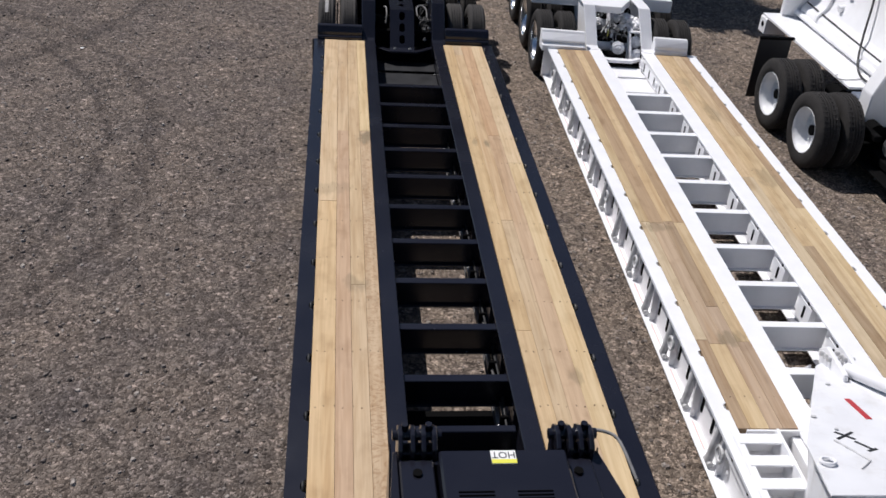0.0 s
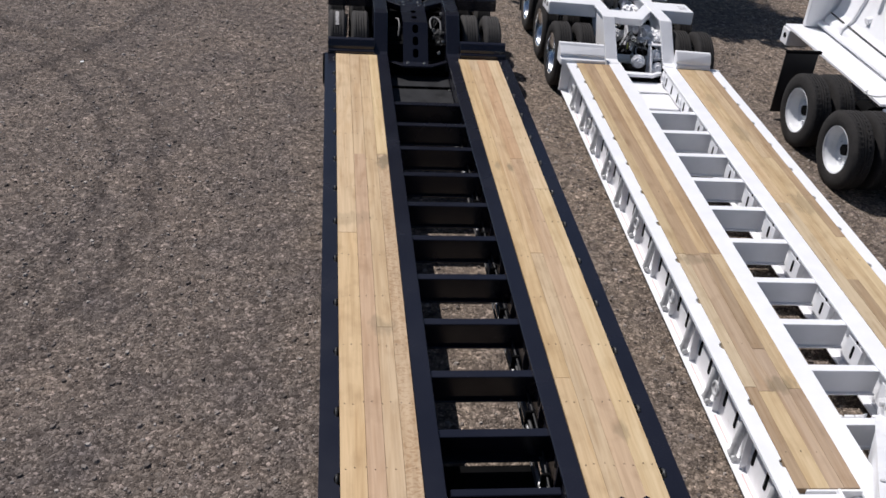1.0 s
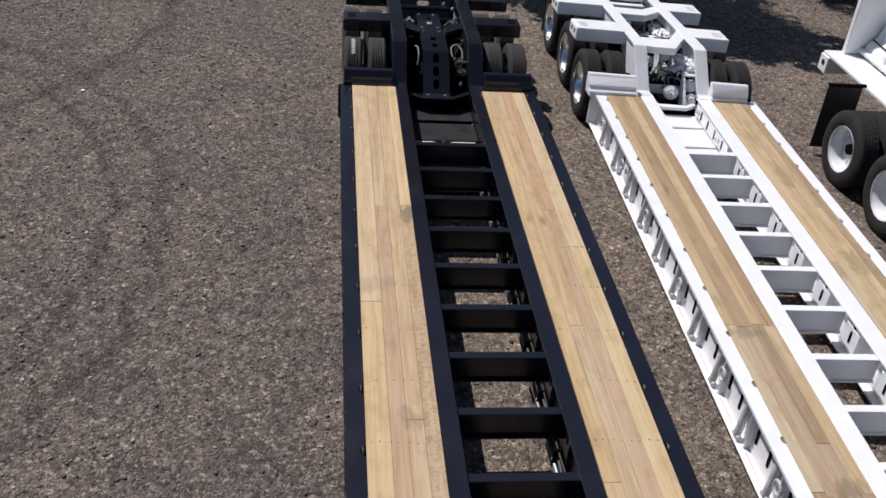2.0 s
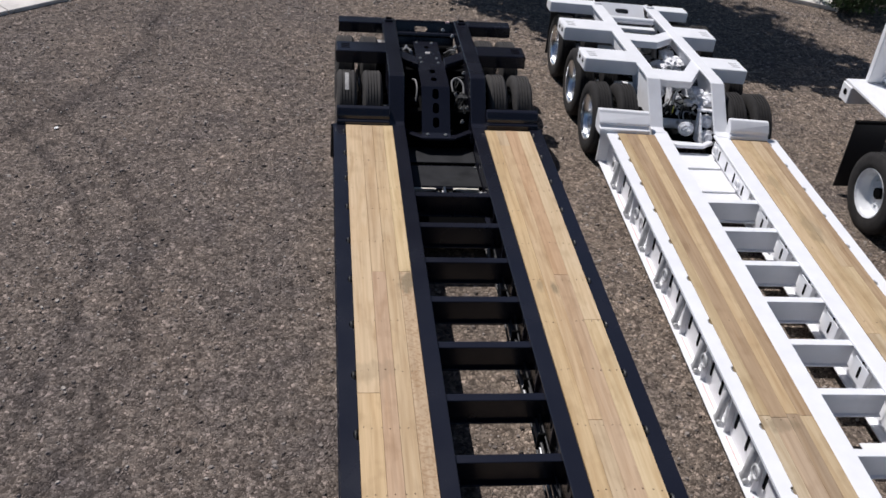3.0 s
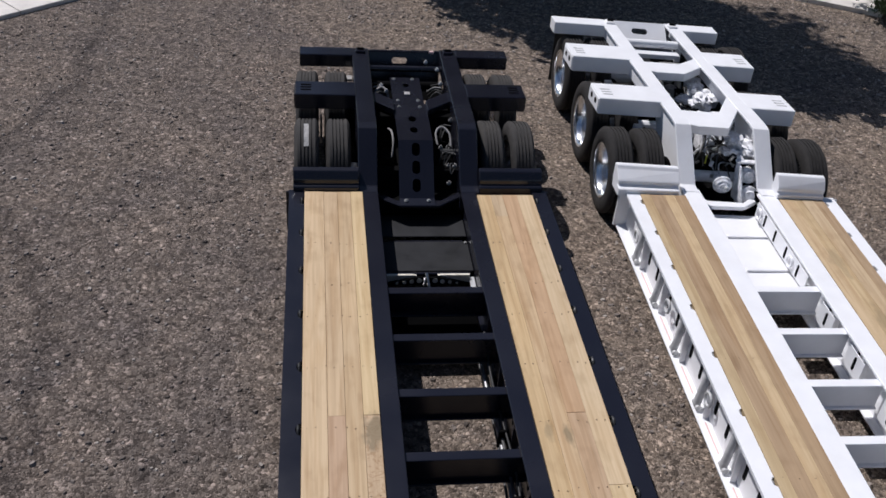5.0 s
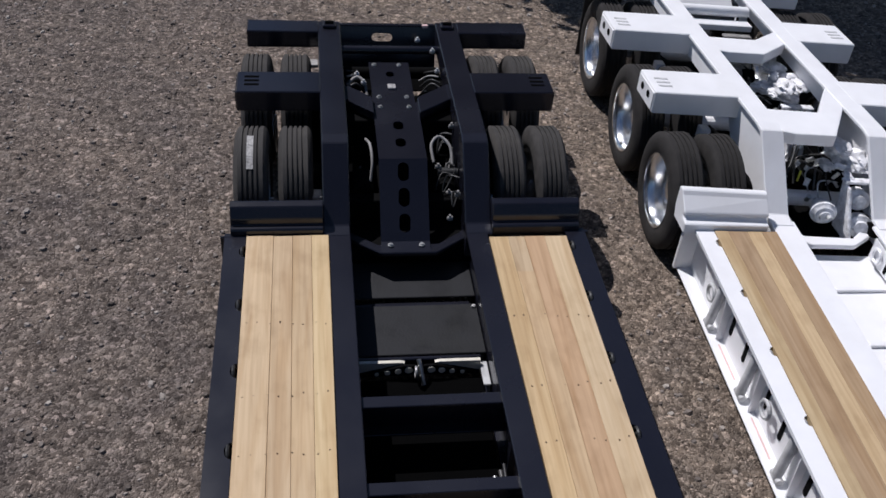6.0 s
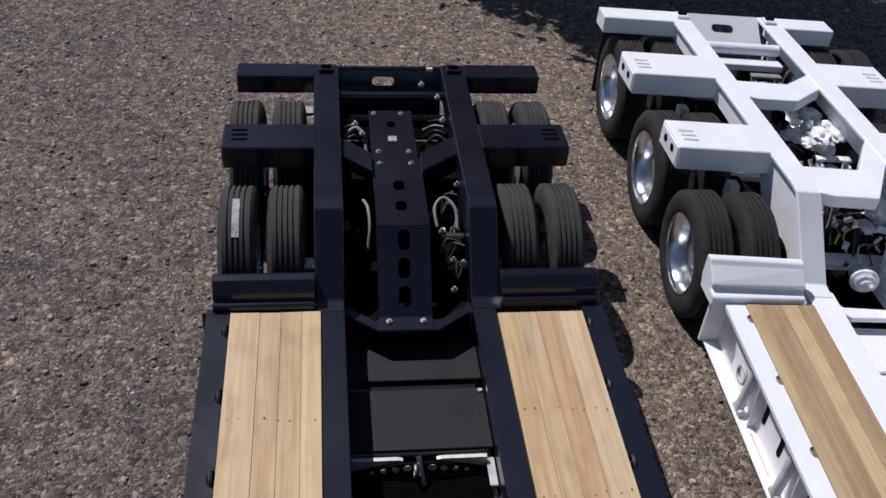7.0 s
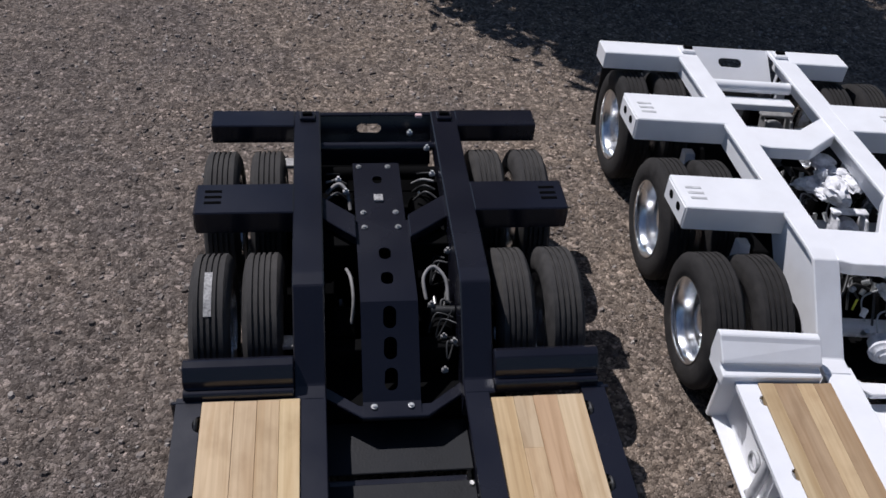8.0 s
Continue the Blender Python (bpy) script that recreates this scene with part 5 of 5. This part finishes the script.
# ---- the parked tipper behind the white trailer ----
def tipper():
    root = thing("dump_trailer", pose(0.04, -0.08, 0), "white dump trailer on tandem dual wheels with a black mud flap", "trailer")
    wheels = wheel_meshes(0.50, RIMWHITE, DARK, lugs=True, half=0.12, dome=False, rubber=RUBBER_DUSTY)
    for y in (-1.16, -2.36):
        add_wheel(root, wheels, 5.22, y, 0.50, -1, "white painted steel wheel")
        add_wheel(root, wheels, 5.56, y, 0.50, 1, "white painted steel wheel")
        add_wheel(root, wheels, 7.42, y, 0.50, 1, "white painted steel wheel")
        add_wheel(root, wheels, 7.08, y, 0.50, -1, "white painted steel wheel")
        part("axle", rod((5.2, y, 0.50), (7.4, y, 0.50), 0.07, 14), DARK, root)
        smooth(part("brake_chamber", rod((5.95, y - 0.28, 0.62), (5.95, y - 0.08, 0.62), 0.10, 16), DARK, root))
        part("spring", box(5.80, 5.90, y - 0.5, y + 0.5, 0.58, 0.66, 0.01), DARK, root)
    part("frame_rail", box(6.30, 6.38, -7.5, 1.2, 0.58, 0.80, 0.01), DARK, root)
    part("frame_rail", box(6.86, 6.94, -7.5, 1.2, 0.58, 0.80, 0.01), DARK, root)
    part("deck_plate", box(5.95, 7.2, -1.68, 1.45, 0.81, 0.85, 0.006), WHITE, root)
    part("rear_cross_member", box(5.93, 7.1, 1.22, 1.47, 0.56, 0.808, 0.01), WHITE, root)
    # dark disc for the shade in the lamp opening
    part("lamp_hole", rod((5.925, 1.34, 0.70), (5.932, 1.34, 0.70), 0.045, 14), DARK, root)
    for y in (0.9, -0.2, -1.1):
        part("plate_gusset", prism([(5.97, 0.81), (6.30, 0.81), (6.30, 0.64)], "y", y - 0.006, y + 0.006, 0), GREY, root)
    flap = part("mud_flap", box(5.17, 5.66, -0.31, -0.295, 0.10, 1.01, 0.003), INK, root, "black rubber mud flap")
    part("flap_bar", box(5.17, 5.70, -0.33, -0.27, 1.0, 1.04, 0.008), DARK, flap)
    # tub with sloping side, sill pipe, rolled rim and posts
    side = [(6.46, 0.86), (6.46, 1.04), (6.60, 1.18), (6.80, 1.86), (6.72, 1.94), (6.72, 2.06), (8.08, 2.06), (8.08, 0.86)]
    smooth(part("tub", prism(side, "y", -7.18, 1.25, 0.02), WHITE, root))
    smooth(part("tub_sill", rod((6.44, -7.18, 0.93), (6.44, 1.3, 0.93), 0.045, 14), WHITE, root))
    for y in (-2.05, -4.1):
        part("tub_post", prism([(5.90, 0.56), (6.68, 0.56), (6.78, 1.8), (6.73, 2.1), (6.40, 2.1), (6.08, 1.5), (5.90, 1.0)], "y", y - 0.30, y - 0.02, 0.015), WHITE, root)
    part("tail_board", prism([(6.20, 0.86), (6.20, 1.70), (6.32, 2.0), (8.0, 2.0), (8.0, 0.86)], "y", 1.30, 1.40, 0.012), WHITE, root)
    part("tub_rib", prism([(6.44, 0.86), (6.44, 1.08), (6.56, 1.22), (6.74, 1.86), (6.88, 1.86), (6.88, 0.86)], "y", 0.62, 0.70, 0.01), WHITE, root)
    for z in (1.25, 1.62):
        part("hinge_boss", rod((6.76, 0.3, z + 0.1), (6.58, 0.3, z + 0.06), 0.05, 14), WHITE, root)
    smooth(part("air_hose", tube([(6.71, -0.3, 1.9), (6.62, -0.5, 1.6), (6.48, -0.75, 1.2), (6.33, -1.1, 0.92), (6.23, -1.6, 0.90), (6.38, -2.0, 0.98)], 0.016), HOSE, root, "black looping air hose"), 80)
    smooth(part("cable", tube([(6.52, 1.2, 1.13), (6.51, -0.4, 1.10), (6.50, -2.0, 1.09)], 0.012), HOSE, root), 80)
    smooth(part("cable", tube([(5.98, -1.25, 0.862), (5.88, -1.35, 0.862), (5.98, -1.45, 0.862), (6.28, -1.4, 0.862)], 0.008), GREY, root), 80)
    part("tool_box", box(5.98, 6.6, -2.02, -1.70, 0.42, 0.80, 0.015), material("blue_grey_paint", (0.10, 0.12, 0.16), 0.4, vary=0.1, scale=5), root)
    smooth(part("air_tank", rod((5.92, -1.62, 0.66), (5.92, -1.36, 0.66), 0.12, 20), DARK, root))
    smooth(part("tank_strap", ring(5.92, -1.48, 0.66, 0.122, 0.012), DARK, root))
    smooth(part("drive_hub", rod((5.95, -2.95, 0.55), (6.25, -2.95, 0.55), 0.11, 18), STEEL, root))
    smooth(part("drive_hub", rod((6.0, -3.25, 0.50), (6.3, -3.25, 0.50), 0.07, 18), STEEL, root))
    part("landing_step", box(5.9, 6.2, -4.3, -2.7, 0.30, 0.40, 0.01), DARK, root)
    part("belly_sheet", box(5.75, 7.2, -7.4, -1.75, 0.24, 0.27, 0.01), DARK, root)


tipper()


# ---- trees and bush ----
def leaf_cloud(rng, centre, radius, count, size):
    verts, faces = [], []
    clumps = []
    while len(clumps) < max(8, count // 60):
        v = Vector((rng.uniform(-1, 1), rng.uniform(-1, 1), rng.uniform(-1, 1)))
        if v.length < 1:
            clumps.append(Vector((v.x * radius[0], v.y * radius[1], v.z * radius[2])))
    for _ in range(count):
        p = Vector(centre) + rng.choice(clumps) + Vector((rng.gauss(0, 0.09) * radius[0], rng.gauss(0, 0.09) * radius[1], rng.gauss(0, 0.12) * radius[2]))
        q = Euler((rng.uniform(0, 6), rng.uniform(0, 6), rng.uniform(0, 6))).to_matrix()
        w = size * rng.uniform(0.6, 1.4)
        k = len(verts)
        for a, b in ((-1, 0), (0, -0.45), (1, 0), (0, 0.45)):
            verts.append(p + q @ Vector((a * w, b * w, 0.1 * w * a * a)))
        faces.append((k, k + 1, k + 2, k + 3))
    return verts, faces


def tree(base, crowns, seed, label):
    """crowns: (centre, radius, leaves) of each mass of foliage."""
    rng = random.Random(seed)
    root = thing("tree", pose(*base), label, "tree")
    bm = bmesh.new()
    top = Vector(crowns[-1][0]) - Vector(base)
    mid = top * 0.42
    rod((0, 0, -0.1), mid, 0.18, 12, bm, 0.11)
    for centre, radius, count in crowns:
        c = Vector(centre) - Vector(base)
        for _ in range(8):
            e = c + Vector((rng.gauss(0, 0.25) * radius[0], rng.gauss(0, 0.25) * radius[1], rng.uniform(-0.2, 0.4) * radius[2]))
            tube([mid, mid.lerp(c, 0.5) + Vector((rng.uniform(-0.3, 0.3), rng.uniform(-0.3, 0.3), 0.2)), e], 0.035, 6, bm)
    part("trunk", bm, BARK, root)
    for centre, radius, count in crowns:
        verts, faces = leaf_cloud(rng, Vector(centre) - Vector(base), radius, count, 0.10)
        me = bpy.data.meshes.new("crown")
        me.from_pydata(verts, [], faces)
        me.materials.append(LEAF)
        o = new("crown", me)
        o.parent = root


# crowns stay out of view; the low ones are added to block sky light
tree((2.4, 10.9, 0), [((0.95, 8.75, 3.6), (2.2, 1.7, 0.6), 11000), ((2.55, 7.4, 3.5), (2.0, 1.8, 0.6), 15000), ((3.9, 6.0, 3.5), (1.6, 1.2, 0.5), 7500), ((5.05, 5.35, 3.5), (1.3, 0.9, 0.35), 3200), ((1.6, 8.5, 5.2), (2.1, 1.9, 0.9), 9500), ((1.3, 9.6, 8.2), (2.0, 1.7, 1.5), 9500)], 2, "broad desert tree with a dark green crown")
# unseen tree, added only so its shadow makes the dark patch beyond the yard
tree((-4.1, 10.4, 0), [((-3.8, 9.75, 4.3), (1.1, 0.7, 0.7), 5500)], 4, "unseen small green tree added to cast a shadow patch")


def bush(at, radius, seed):
    rng = random.Random(seed)
    root = thing("bush", pose(*at), "dense dark green clipped bush on the gravel", "bush")
    bm = bmesh.new()
    for _ in range(12):
        rod((0, 0, -0.02), (rng.uniform(-0.4, 0.4), rng.uniform(-0.4, 0.4), rng.uniform(0.4, 0.8)), 0.015, 6, bm, 0.006)
    part("stems", bm, BARK, root)
    verts, faces = leaf_cloud(rng, (0, 0, radius * 0.85), (radius, radius, radius * 0.8), 11000, 0.04)
    verts = [Vector((v.x, v.y, max(v.z, 0.01))) for v in verts]
    me = bpy.data.meshes.new("foliage")
    me.from_pydata(verts, [], faces)
    me.materials.append(LEAF)
    o = new("foliage", me)
    o.parent = root


bush((8.95, 6.75, 0), 0.95, 5)


def scrap(at, turn):
    bm = prism([(-0.03, -0.02), (0.025, -0.024), (0.034, 0.015), (-0.012, 0.026)], "z", 0.0, 0.004, 0)
    for v in bm.verts:
        v.co.z += 0.25 * abs(v.co.x) + 0.006
    tagged(link("paper_scrap", bm, PAPER), "small crumpled white paper scrap on the gravel", "litter").matrix_basis = pose(at[0], at[1], 0.004, 0, 0, turn)


scrap((-4.79, 0.82), 30)
